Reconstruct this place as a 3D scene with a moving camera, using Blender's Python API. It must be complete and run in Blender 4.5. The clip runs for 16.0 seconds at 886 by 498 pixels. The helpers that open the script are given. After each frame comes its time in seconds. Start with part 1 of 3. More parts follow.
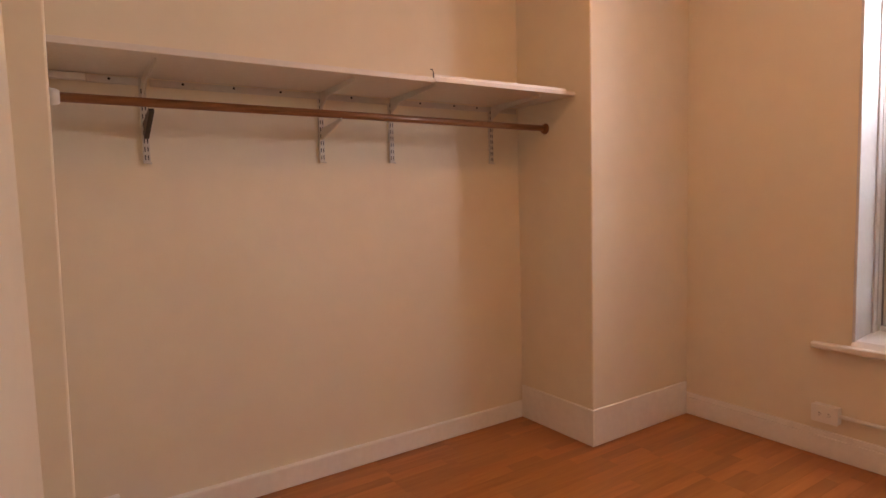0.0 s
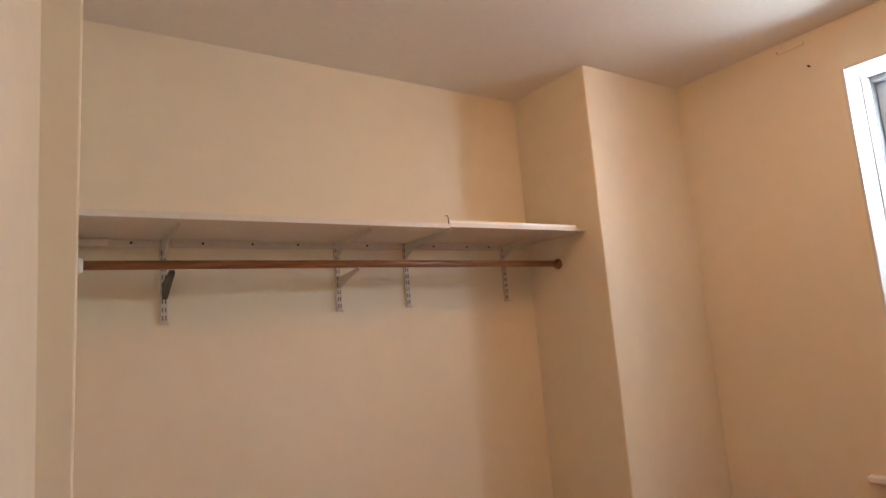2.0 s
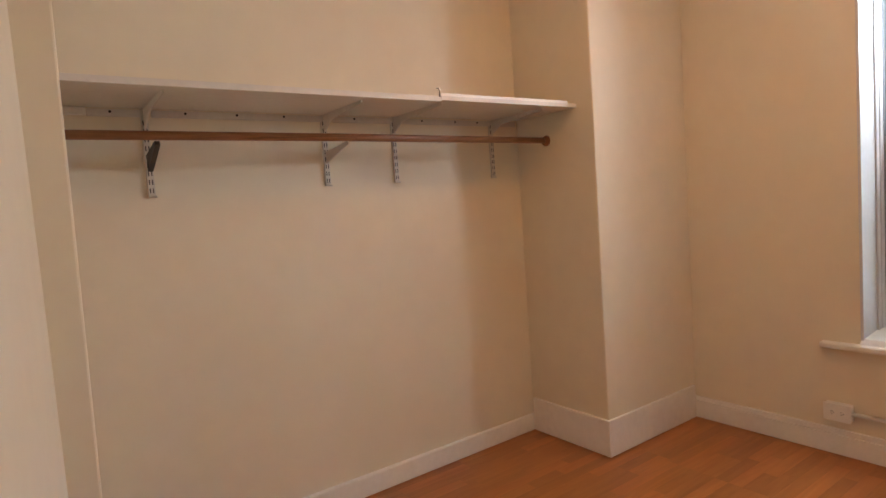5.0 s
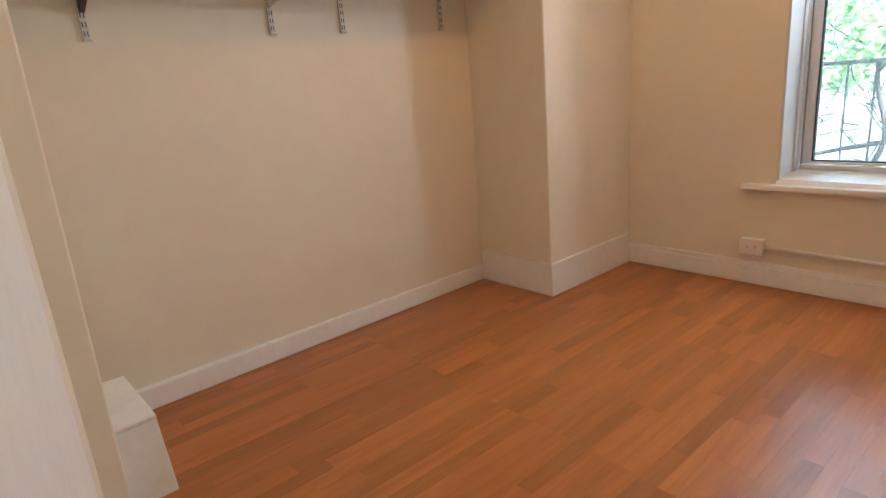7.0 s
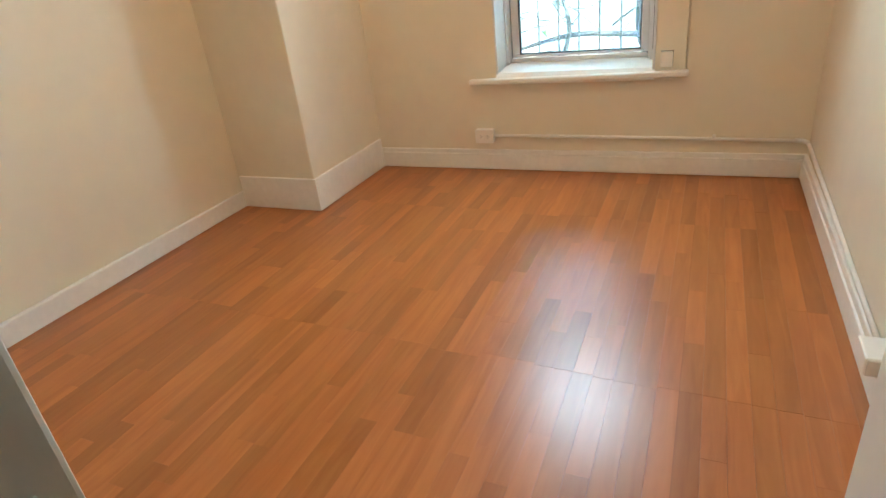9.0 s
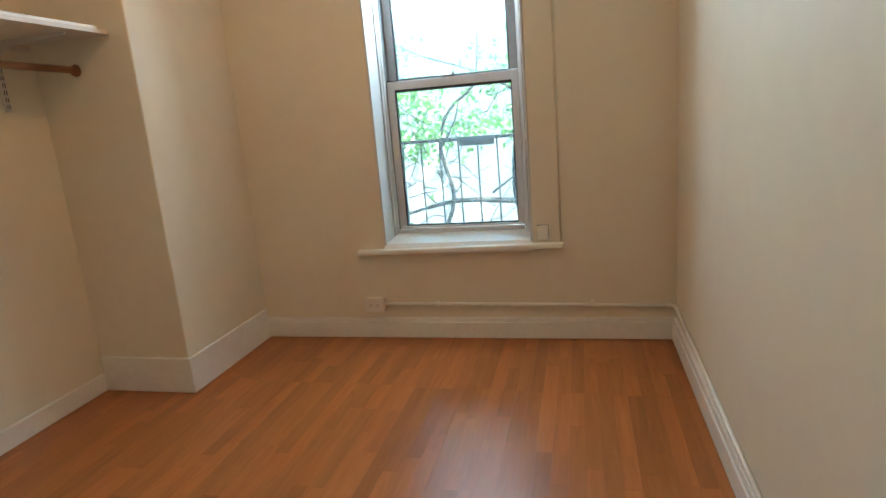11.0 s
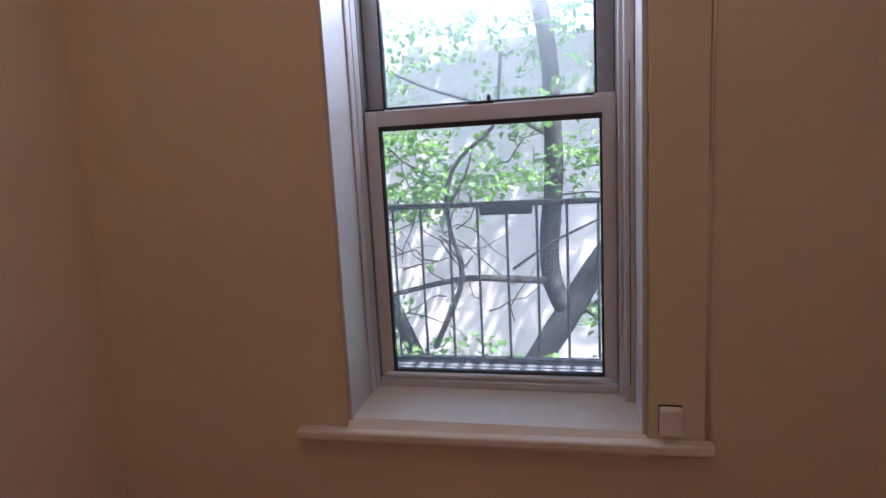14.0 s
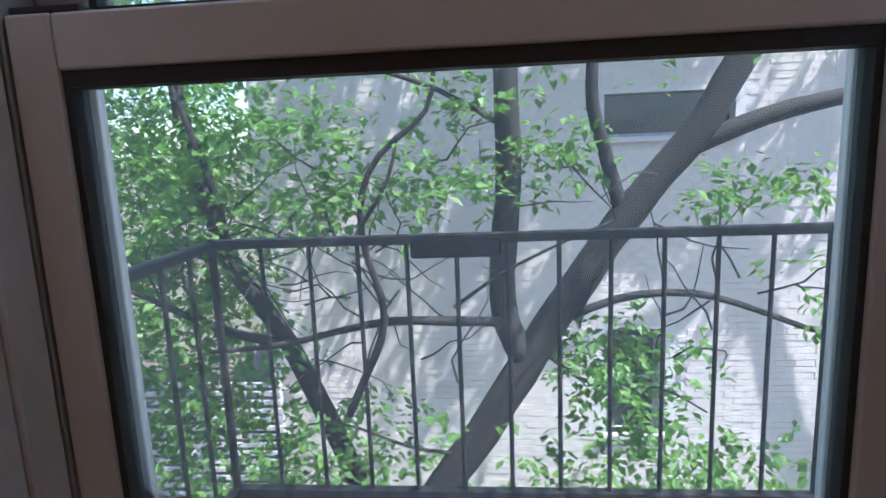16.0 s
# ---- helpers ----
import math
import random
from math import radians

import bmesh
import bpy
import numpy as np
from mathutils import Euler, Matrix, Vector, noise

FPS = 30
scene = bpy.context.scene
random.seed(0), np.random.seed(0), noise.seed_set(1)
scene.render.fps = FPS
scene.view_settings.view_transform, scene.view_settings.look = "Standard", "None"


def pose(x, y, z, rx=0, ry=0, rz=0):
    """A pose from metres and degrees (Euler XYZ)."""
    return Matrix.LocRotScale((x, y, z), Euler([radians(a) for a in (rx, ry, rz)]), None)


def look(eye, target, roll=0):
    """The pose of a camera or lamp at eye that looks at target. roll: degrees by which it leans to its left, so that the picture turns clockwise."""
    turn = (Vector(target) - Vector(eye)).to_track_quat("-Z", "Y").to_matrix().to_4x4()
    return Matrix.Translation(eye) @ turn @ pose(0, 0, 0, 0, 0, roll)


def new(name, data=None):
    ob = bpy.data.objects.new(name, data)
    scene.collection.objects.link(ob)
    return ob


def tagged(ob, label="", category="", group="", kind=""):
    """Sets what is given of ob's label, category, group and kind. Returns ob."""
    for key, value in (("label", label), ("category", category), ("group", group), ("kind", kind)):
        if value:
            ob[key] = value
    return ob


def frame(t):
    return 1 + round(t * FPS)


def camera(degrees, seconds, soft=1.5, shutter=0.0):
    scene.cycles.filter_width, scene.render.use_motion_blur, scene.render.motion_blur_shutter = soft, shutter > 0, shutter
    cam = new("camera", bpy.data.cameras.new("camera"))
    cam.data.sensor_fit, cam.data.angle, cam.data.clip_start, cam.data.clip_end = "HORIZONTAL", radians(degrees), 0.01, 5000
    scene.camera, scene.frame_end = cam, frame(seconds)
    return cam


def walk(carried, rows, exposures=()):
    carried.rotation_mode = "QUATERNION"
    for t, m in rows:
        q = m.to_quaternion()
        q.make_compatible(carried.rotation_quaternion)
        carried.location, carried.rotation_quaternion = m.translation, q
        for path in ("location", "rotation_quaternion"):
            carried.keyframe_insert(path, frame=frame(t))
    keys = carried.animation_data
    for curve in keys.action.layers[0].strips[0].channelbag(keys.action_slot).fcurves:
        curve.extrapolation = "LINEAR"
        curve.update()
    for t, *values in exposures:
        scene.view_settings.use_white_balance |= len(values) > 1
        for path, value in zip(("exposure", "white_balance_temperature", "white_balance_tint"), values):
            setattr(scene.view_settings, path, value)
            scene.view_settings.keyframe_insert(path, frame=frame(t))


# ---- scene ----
cam = camera(74.3, 16.0)
PATH = [
    (0, (0.653, 0.667, 1.289), (1.752, 2.33, 1.126), -1.6),
    (0.5, (0.622, 0.717, 1.297), (1.724, 2.376, 1.114), -1.7),
    (1, (0.651, 0.699, 1.291), (1.721, 2.383, 1.15), -2.4),
    (1.5, (0.597, 0.768, 1.358), (1.709, 2.429, 1.419), -3.3),
    (2, (0.609, 0.749, 1.368), (1.72, 2.39, 1.636), -4.6),
    (2.5, (0.651, 0.698, 1.384), (1.763, 2.317, 1.763), -5.8),
    (3, (0.688, 0.667, 1.394), (1.77, 2.293, 1.827), -6.3),
    (3.5, (0.703, 0.653, 1.398), (1.763, 2.294, 1.83), -5.9),
    (4, (0.666, 0.707, 1.372), (1.733, 2.378, 1.635), -5.5),
    (4.5, (0.606, 0.769, 1.352), (1.691, 2.448, 1.382), -5.0),
    (5, (0.548, 0.783, 1.361), (1.711, 2.402, 1.21), -4.1),
    (5.2, (0.571, 0.744, 1.34), (1.767, 2.335, 1.149), -3.7),
    (7.5, (0.409, 0.713, 1.21), (1.716, 2.052, 0.503), -7.0),
    (8, (0.408, 0.759, 1.22), (1.924, 1.772, 0.397), -6.9),
    (8.5, (0.372, 0.682, 1.229), (1.938, 1.566, 0.353), -7.6),
    (9, (0.323, 0.703, 1.214), (1.941, 1.487, 0.337), -6.9),
    (9.2, (0.279, 0.701, 1.226), (1.922, 1.42, 0.341), -7.2),
    (11.3, (0.529, 0.696, 1.333), (2.432, 1.189, 0.964), -5.4),
    (11.5, (0.633, 0.705, 1.348), (2.517, 1.284, 1.006), -4.8),
    (12, (0.827, 0.758, 1.328), (2.71, 1.349, 0.998), -4.0),
    (12.5, (1.155, 0.907, 1.349), (3.042, 1.471, 1.004), -2.4),
    (13, (1.425, 0.974, 1.380), (3.317, 1.533, 1.066), -2.2),
    (13.5, (1.755, 1.077, 1.355), (3.663, 1.602, 1.065), -3.0),
    (14, (2.084, 1.158, 1.369), (4.012, 1.595, 1.07), -3.0),
    (14.5, (2.459, 1.264, 1.382), (4.378, 1.707, 1.033), -4.0),
    (15, (2.828, 1.333, 1.369), (4.775, 1.61, 1.008), -4.1),
    (15.5, (3.222, 1.368, 1.4), (5.171, 1.58, 1.049), -3.9),
    (16, (3.431, 1.385, 1.404), (5.376, 1.568, 1.067), -2.4),
]
EXPOSURES = [
    (0.0, 3.82, 7500, 33), (0.5, 4.0, 7100, 26), (1.0, 4.05, 6750, 21), (1.5, 4.12, 6550, 17), (2.5, 3.95, 6400, 14), (4.0, 3.85, 6450, 16), (5.2, 4.02, 6400, 15),
    (7.3, 4.28, 5800, 8), (8.5, 4.55, 5600, 2), (9.2, 4.68, 5500, -6), (11.3, 3.65, 5650, -2), (12.0, 3.25, 5800, 9), (13.0, 2.85, 5900, 20), (14.0, 2.6, 5950, 29),
    (14.5, 2.42, 5950, 30), (15.0, 2.15, 5850, 28), (15.5, 1.8, 5750, 21), (16.0, 1.7, 5750, 21),
]
walk(cam, [(t, look(eye, target, roll)) for t, eye, target, roll in PATH], EXPOSURES)

# ---- world, sun, lamp ----
SUN_FROM = Vector((-0.23, -0.43, 0.87)).normalized()
world = bpy.data.worlds.new("world")
scene.world = world
world.use_nodes = True
wn = world.node_tree.nodes
sky = wn.new("ShaderNodeTexSky")
sky.sky_type, sky.sun_disc = "NISHITA", False
sky.sun_elevation = math.asin(SUN_FROM.z)
sky.sun_rotation = math.atan2(SUN_FROM.x, SUN_FROM.y)
world.node_tree.links.new(sky.outputs[0], wn["Background"].inputs[0])
wn["Background"].inputs[1].default_value = 0.15
sun = new("sun", bpy.data.lights.new("sun", "SUN"))
sun.data.energy, sun.data.angle, sun.data.color = 5.0, radians(0.53), (1.0, 0.95, 0.87)
sun.matrix_world = look((0, 0, 8), Vector((0, 0, 8)) - SUN_FROM)
LAMP_GLOW, LAMP_COLOR = 8.0, (1.0, 0.45, 0.15)
# the sky's light, in the head of the window's opening
daylight = new("window_daylight", bpy.data.lights.new("window_daylight", "AREA"))
daylight.data.shape, daylight.data.size, daylight.data.size_y = "RECTANGLE", 0.66, 0.48
daylight.data.energy, daylight.data.color = 1.6, (0.80, 0.90, 1.0)
daylight.matrix_world = look((4.092, 1.425, 2.13), (3.0, 1.425, 2.13))


# ---- materials ----
def material(name, base, rough=0.6, metal=0.0, spec=0.5, vary=0.08, grain=40.0, bump=0.1, bump_scale=60.0,
             stain=None, stain_scale=1.3, stain_amount=0.25, coat=0.0):
    """Painted or raw surface with fine grain, broad stains and relief, all at real size."""
    m = bpy.data.materials.new(name)
    m.use_nodes = True
    n, l = m.node_tree.nodes, m.node_tree.links
    b = n["Principled BSDF"]
    b.inputs["Roughness"].default_value, b.inputs["Metallic"].default_value = rough, metal
    b.inputs["Specular IOR Level"].default_value, b.inputs["Coat Weight"].default_value = spec, coat
    co = n.new("ShaderNodeTexCoord")
    fine = n.new("ShaderNodeTexNoise")
    fine.inputs["Scale"].default_value, fine.inputs["Detail"].default_value = grain, 5
    broad = n.new("ShaderNodeTexNoise")
    broad.inputs["Scale"].default_value, broad.inputs["Detail"].default_value = stain_scale, 4
    rel = n.new("ShaderNodeTexNoise")
    rel.inputs["Scale"].default_value, rel.inputs["Detail"].default_value = bump_scale, 3
    for t in (fine, broad, rel):
        l.new(co.outputs["Object"], t.inputs["Vector"])
    ramp = n.new("ShaderNodeValToRGB")
    ramp.color_ramp.elements[0].position, ramp.color_ramp.elements[1].position = 0.3, 0.7
    ramp.color_ramp.elements[0].color = (*[c * (1 - vary) for c in base], 1)
    ramp.color_ramp.elements[1].color = (*[min(1, c * (1 + vary)) for c in base], 1)
    l.new(fine.outputs["Fac"], ramp.inputs["Fac"])
    mask = n.new("ShaderNodeMapRange")
    mask.inputs["From Min"].default_value, mask.inputs["From Max"].default_value = 0.45, 0.75
    mask.inputs["To Max"].default_value = stain_amount
    l.new(broad.outputs["Fac"], mask.inputs["Value"])
    mix = n.new("ShaderNodeMix")
    mix.data_type = "RGBA"
    mix.inputs["B"].default_value = (*(stain or [c * 0.82 for c in base]), 1)
    l.new(mask.outputs[0], mix.inputs["Factor"])
    l.new(ramp.outputs["Color"], mix.inputs["A"])
    l.new(mix.outputs["Result"], b.inputs["Base Color"])
    bp = n.new("ShaderNodeBump")
    bp.inputs["Strength"].default_value, bp.inputs["Distance"].default_value = bump, 0.004
    l.new(rel.outputs["Fac"], bp.inputs["Height"])
    l.new(bp.outputs["Normal"], b.inputs["Normal"])
    return m


def wood(name, dark, light, rough, stretch, random_pieces=False, coat=0.0, spec=0.5):
    """Wood with grain along the local x axis; pieces differ in tone and grain."""
    m = bpy.data.materials.new(name)
    m.use_nodes = True
    n, l = m.node_tree.nodes, m.node_tree.links
    b = n["Principled BSDF"]
    b.inputs["Roughness"].default_value, b.inputs["Coat Weight"].default_value = rough, coat
    b.inputs["Coat Roughness"].default_value = 0.18
    b.inputs["Specular IOR Level"].default_value = spec
    co = n.new("ShaderNodeTexCoord")
    info, geo = n.new("ShaderNodeObjectInfo"), n.new("ShaderNodeNewGeometry")
    add = n.new("ShaderNodeMath")
    add.operation = "ADD"
    l.new(info.outputs["Random"], add.inputs[0])
    l.new(geo.outputs["Random Per Island"], add.inputs[1])
    fract = n.new("ShaderNodeMath")
    fract.operation = "FRACT"
    l.new(add.outputs[0], fract.inputs[0])
    far = n.new("ShaderNodeVectorMath")
    far.operation = "MULTIPLY_ADD"
    far.inputs[1].default_value = (37.0, 19.0, 7.0)
    l.new(fract.outputs[0], far.inputs[0])
    l.new(co.outputs["Object"], far.inputs[2])
    mp = n.new("ShaderNodeMapping")
    mp.inputs["Scale"].default_value = stretch
    l.new(far.outputs[0], mp.inputs["Vector"])
    grain = n.new("ShaderNodeTexNoise")
    grain.inputs["Scale"].default_value, grain.inputs["Detail"].default_value = 6.0, 7
    grain.inputs["Distortion"].default_value = 1.2
    l.new(mp.outputs[0], grain.inputs["Vector"])
    ramp = n.new("ShaderNodeValToRGB")
    e = ramp.color_ramp.elements
    e[0].position, e[1].position = 0.32, 0.68
    e[0].color, e[1].color = (*dark, 1), (*light, 1)
    l.new(grain.outputs["Fac"], ramp.inputs["Fac"])
    hsv = n.new("ShaderNodeHueSaturation")
    l.new(ramp.outputs["Color"], hsv.inputs["Color"])
    if random_pieces:
        tone = n.new("ShaderNodeMapRange")
        tone.inputs["To Min"].default_value, tone.inputs["To Max"].default_value = 0.80, 1.17
        l.new(fract.outputs[0], tone.inputs["Value"])
        wavy = n.new("ShaderNodeTexWave")
        wavy.wave_type, wavy.bands_direction = "BANDS", "Y"
        wavy.inputs["Scale"].default_value, wavy.inputs["Distortion"].default_value = 1.7, 7.0
        wavy.inputs["Detail"].default_value, wavy.inputs["Detail Scale"].default_value = 3.0, 0.7
        arch = n.new("ShaderNodeMapping")
        arch.inputs["Scale"].default_value = (0.28, 1.6, 1.0)
        l.new(far.outputs[0], arch.inputs["Vector"])
        l.new(arch.outputs[0], wavy.inputs["Vector"])
        figure = n.new("ShaderNodeMapRange")
        figure.inputs["From Min"].default_value, figure.inputs["From Max"].default_value = 0.0, 0.35
        figure.inputs["To Min"].default_value, figure.inputs["To Max"].default_value = 0.93, 1.0
        l.new(wavy.outputs["Fac"], figure.inputs["Value"])
        value = n.new("ShaderNodeMath")
        value.operation = "MULTIPLY"
        l.new(tone.outputs[0], value.inputs[0])
        l.new(figure.outputs[0], value.inputs[1])
        l.new(value.outputs[0], hsv.inputs["Value"])
        shift = n.new("ShaderNodeMapRange")
        shift.inputs["To Min"].default_value, shift.inputs["To Max"].default_value = 0.499, 0.503
        l.new(info.outputs["Random"], shift.inputs["Value"])
        l.new(shift.outputs[0], hsv.inputs["Hue"])
    l.new(hsv.outputs["Color"], b.inputs["Base Color"])
    bp = n.new("ShaderNodeBump")
    bp.inputs["Strength"].default_value, bp.inputs["Distance"].default_value = 0.06, 0.002
    l.new(grain.outputs["Fac"], bp.inputs["Height"])
    l.new(bp.outputs["Normal"], b.inputs["Normal"])
    return m


def glass_material(name, dust_haze):
    """Clear pane with a film that scatters the light behind it: dust, plus haze put in for glare."""
    m = bpy.data.materials.new(name)
    m.use_nodes = True
    n, l = m.node_tree.nodes, m.node_tree.links
    n.remove(n["Principled BSDF"])
    clear, gloss, mix, fres = (n.new("ShaderNodeBsdfTransparent"), n.new("ShaderNodeBsdfGlossy"),
                               n.new("ShaderNodeMixShader"), n.new("ShaderNodeFresnel"))
    clear.inputs[0].default_value = (0.90, 0.95, 0.95, 1)
    gloss.inputs["Roughness"].default_value = 0.02
    fres.inputs["IOR"].default_value = 1.45
    l.new(fres.outputs[0], mix.inputs[0])
    l.new(clear.outputs[0], mix.inputs[1])
    l.new(gloss.outputs[0], mix.inputs[2])
    film, veil = n.new("ShaderNodeBsdfTranslucent"), n.new("ShaderNodeMixShader")
    film.inputs[0].default_value = (0.75, 0.78, 0.78, 1)
    streak, amount = n.new("ShaderNodeTexNoise"), n.new("ShaderNodeMapRange")
    streak.inputs["Scale"].default_value, streak.inputs["Detail"].default_value = 3.0, 4
    amount.inputs["To Min"].default_value, amount.inputs["To Max"].default_value = dust_haze * 0.5, dust_haze * 1.5
    l.new(streak.outputs["Fac"], amount.inputs["Value"])
    l.new(amount.outputs[0], veil.inputs[0])
    l.new(mix.outputs[0], veil.inputs[1])
    l.new(film.outputs[0], veil.inputs[2])
    l.new(veil.outputs[0], n["Material Output"].inputs["Surface"])
    return m


def glow_material(name, color, strength):
    m = bpy.data.materials.new(name)
    m.use_nodes = True
    b = m.node_tree.nodes["Principled BSDF"]
    b.inputs["Base Color"].default_value = (0.85, 0.82, 0.76, 1)
    b.inputs["Emission Color"].default_value = (*color, 1)
    b.inputs["Emission Strength"].default_value = strength
    return m


def screen_material():
    """Fine grey insect mesh: mostly open, the wires catch light from both sides."""
    m = bpy.data.materials.new("insect_mesh")
    m.use_nodes = True
    n, l = m.node_tree.nodes, m.node_tree.links
    n.remove(n["Principled BSDF"])
    clear, grey, thin, one, two = (n.new("ShaderNodeBsdfTransparent"), n.new("ShaderNodeBsdfDiffuse"), n.new("ShaderNodeBsdfTranslucent"),
                                   n.new("ShaderNodeMixShader"), n.new("ShaderNodeMixShader"))
    grey.inputs[0].default_value = thin.inputs[0].default_value = (0.58, 0.61, 0.66, 1)
    one.inputs[0].default_value, two.inputs[0].default_value = 0.5, 0.10
    l.new(grey.outputs[0], one.inputs[1])
    l.new(thin.outputs[0], one.inputs[2])
    l.new(clear.outputs[0], two.inputs[1])
    l.new(one.outputs[0], two.inputs[2])
    l.new(two.outputs[0], n["Material Output"].inputs["Surface"])
    return m


def leaf_material():
    m = bpy.data.materials.new("leaf")
    m.use_nodes = True
    n, l = m.node_tree.nodes, m.node_tree.links
    b = n["Principled BSDF"]
    geo = n.new("ShaderNodeNewGeometry")
    ramp = n.new("ShaderNodeValToRGB")
    ramp.color_ramp.elements[0].color = (0.06, 0.15, 0.03, 1)
    ramp.color_ramp.elements[1].color = (0.15, 0.28, 0.06, 1)
    l.new(geo.outputs["Random Per Island"], ramp.inputs["Fac"])
    l.new(ramp.outputs["Color"], b.inputs["Base Color"])
    b.inputs["Roughness"].default_value = 0.5
    thin = n.new("ShaderNodeBsdfTranslucent")
    warm = n.new("ShaderNodeHueSaturation")
    warm.inputs["Value"].default_value = 1.8
    l.new(ramp.outputs["Color"], warm.inputs["Color"])
    l.new(warm.outputs["Color"], thin.inputs["Color"])
    mix = n.new("ShaderNodeMixShader")
    mix.inputs[0].default_value = 0.4
    l.new(b.outputs[0], mix.inputs[1])
    l.new(thin.outputs[0], mix.inputs[2])
    l.new(mix.outputs[0], n["Material Output"].inputs["Surface"])
    return m


PLASTER = material("cream_wall_paint", (0.81, 0.73, 0.57), 0.6, vary=0.02, grain=9, bump=0.3, bump_scale=6,
                   stain=(0.76, 0.675, 0.51), stain_scale=0.9, stain_amount=0.6)
CEILING = material("white_ceiling_paint", (0.80, 0.75, 0.68), 0.7, vary=0.02, grain=30, bump=0.2, bump_scale=11, stain_amount=0.3)
TRIM = material("white_trim_paint", (0.88, 0.85, 0.78), 0.38, vary=0.03, grain=30, bump=0.18, bump_scale=35,
                stain=(0.72, 0.66, 0.56), stain_scale=4.0, stain_amount=0.25)
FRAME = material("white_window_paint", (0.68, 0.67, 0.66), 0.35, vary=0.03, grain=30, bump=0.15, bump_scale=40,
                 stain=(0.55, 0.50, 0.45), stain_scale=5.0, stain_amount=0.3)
ALU = material("grey_aluminium", (0.34, 0.35, 0.36), 0.45, metal=0.3, vary=0.06, bump=0.05)
GASKET = material("dark_rubber_gasket", (0.035, 0.037, 0.04), 0.6, vary=0.2, bump=0.1)
SHELF = material("white_shelf_laminate", (0.74, 0.70, 0.64), 0.45, vary=0.03, bump=0.06, stain=(0.6, 0.54, 0.45), stain_scale=3.0)
STEEL = material("white_enamelled_steel", (0.66, 0.62, 0.55), 0.4, vary=0.04, bump=0.06)
SLOT = material("slot_shadow_gap", (0.03, 0.028, 0.025), 0.8)
OLIVE = material("dark_olive_bracket", (0.055, 0.05, 0.035), 0.5, vary=0.15)
PLASTIC = material("ivory_plastic", (0.88, 0.85, 0.78), 0.4, vary=0.02, bump=0.03)
BRASS = material("worn_brass", (0.30, 0.22, 0.11), 0.4, metal=0.9, vary=0.15)
DARK = material("black_metal", (0.02, 0.019, 0.018), 0.5, vary=0.2)
IRON = material("painted_black_iron", (0.014, 0.015, 0.017), 0.6, spec=0.25, vary=0.25, grain=60, bump=0.3, bump_scale=90, stain=(0.13, 0.10, 0.08), stain_scale=6.0)
SLATS = material("weathered_grey_iron", (0.10, 0.102, 0.107), 0.5, vary=0.2, bump=0.3, stain=(0.2, 0.15, 0.12), stain_scale=5.0)
BARK = material("grey_brown_bark", (0.022, 0.019, 0.017), 0.9, vary=0.35, grain=28, bump=0.45, bump_scale=30, stain=(0.04, 0.035, 0.031), stain_scale=5.0)
BRICKS = material("pale_painted_brick", (0.62, 0.55, 0.50), 0.85, vary=0.12, grain=14, bump=0.5, bump_scale=30,
                  stain=(0.50, 0.44, 0.43), stain_scale=0.9, stain_amount=0.6)
MORTAR = material("pale_mortar", (0.58, 0.54, 0.53), 0.95, vary=0.1, bump=0.4)
GROUND = material("yard_earth", (0.13, 0.105, 0.075), 0.95, vary=0.3, grain=4, bump=0.8, bump_scale=8, stain=(0.07, 0.10, 0.035), stain_scale=0.5, stain_amount=0.8)
ROD = wood("varnished_rod_wood", (0.20, 0.075, 0.025), (0.36, 0.15, 0.055), 0.35, (0.6, 9.0, 9.0))
PLANK = wood("oak_laminate", (0.385, 0.128, 0.032), (0.465, 0.170, 0.046), 0.29, (0.45, 4.2, 4.2), True, coat=0.0, spec=0.42)
LEAF = leaf_material()
GLASS = glass_material("window_glass", 0.02)
# film made heavy here: some dirt, the rest imitates bright glare over the view
DUST_HAZE = glass_material("dusty_hazed_window_glass", 0.22)
MESH = screen_material()


# ---- mesh helpers ----
def finish(name, bm, mat, smooth=False):
    me = bpy.data.meshes.new(name)
    bmesh.ops.recalc_face_normals(bm, faces=bm.faces)
    bm.to_mesh(me)
    bm.free()
    me.materials.append(mat)
    if smooth:
        for p in me.polygons:
            p.use_smooth = True
    return me


def part(name, bm, mat, parent, label="", smooth=False):
    ob = new(name, finish(name, bm, mat, smooth))
    ob.parent = parent
    return tagged(ob, label)


def thing(name, label, category, at=(0, 0, 0), group="", kind=""):
    ob = new(name)
    ob.location = at
    return tagged(ob, label, category, group, kind)


def structure(name, bm, mat, label, category, smooth=False):
    return tagged(new(name, finish(name, bm, mat, smooth)), label, category, "", "structure")


def block(x0, x1, y0, y1, z0, z1, bevel=0.0, bm=None, seg=2):
    b = bmesh.new()
    g = bmesh.ops.create_cube(b, size=1.0)
    for v in g["verts"]:
        v.co = Vector(((x0 + x1) / 2 + v.co.x * (x1 - x0), (y0 + y1) / 2 + v.co.y * (y1 - y0), (z0 + z1) / 2 + v.co.z * (z1 - z0)))
    if bevel:
        bmesh.ops.bevel(b, geom=b.edges[:], offset=bevel, segments=seg, affect="EDGES", profile=0.5)
    if bm is None:
        return b
    return merge(bm, b)


def merge(bm, other):
    me = bpy.data.meshes.new("tmp")
    other.to_mesh(me)
    other.free()
    bm.from_mesh(me)
    bpy.data.meshes.remove(me)
    return bm


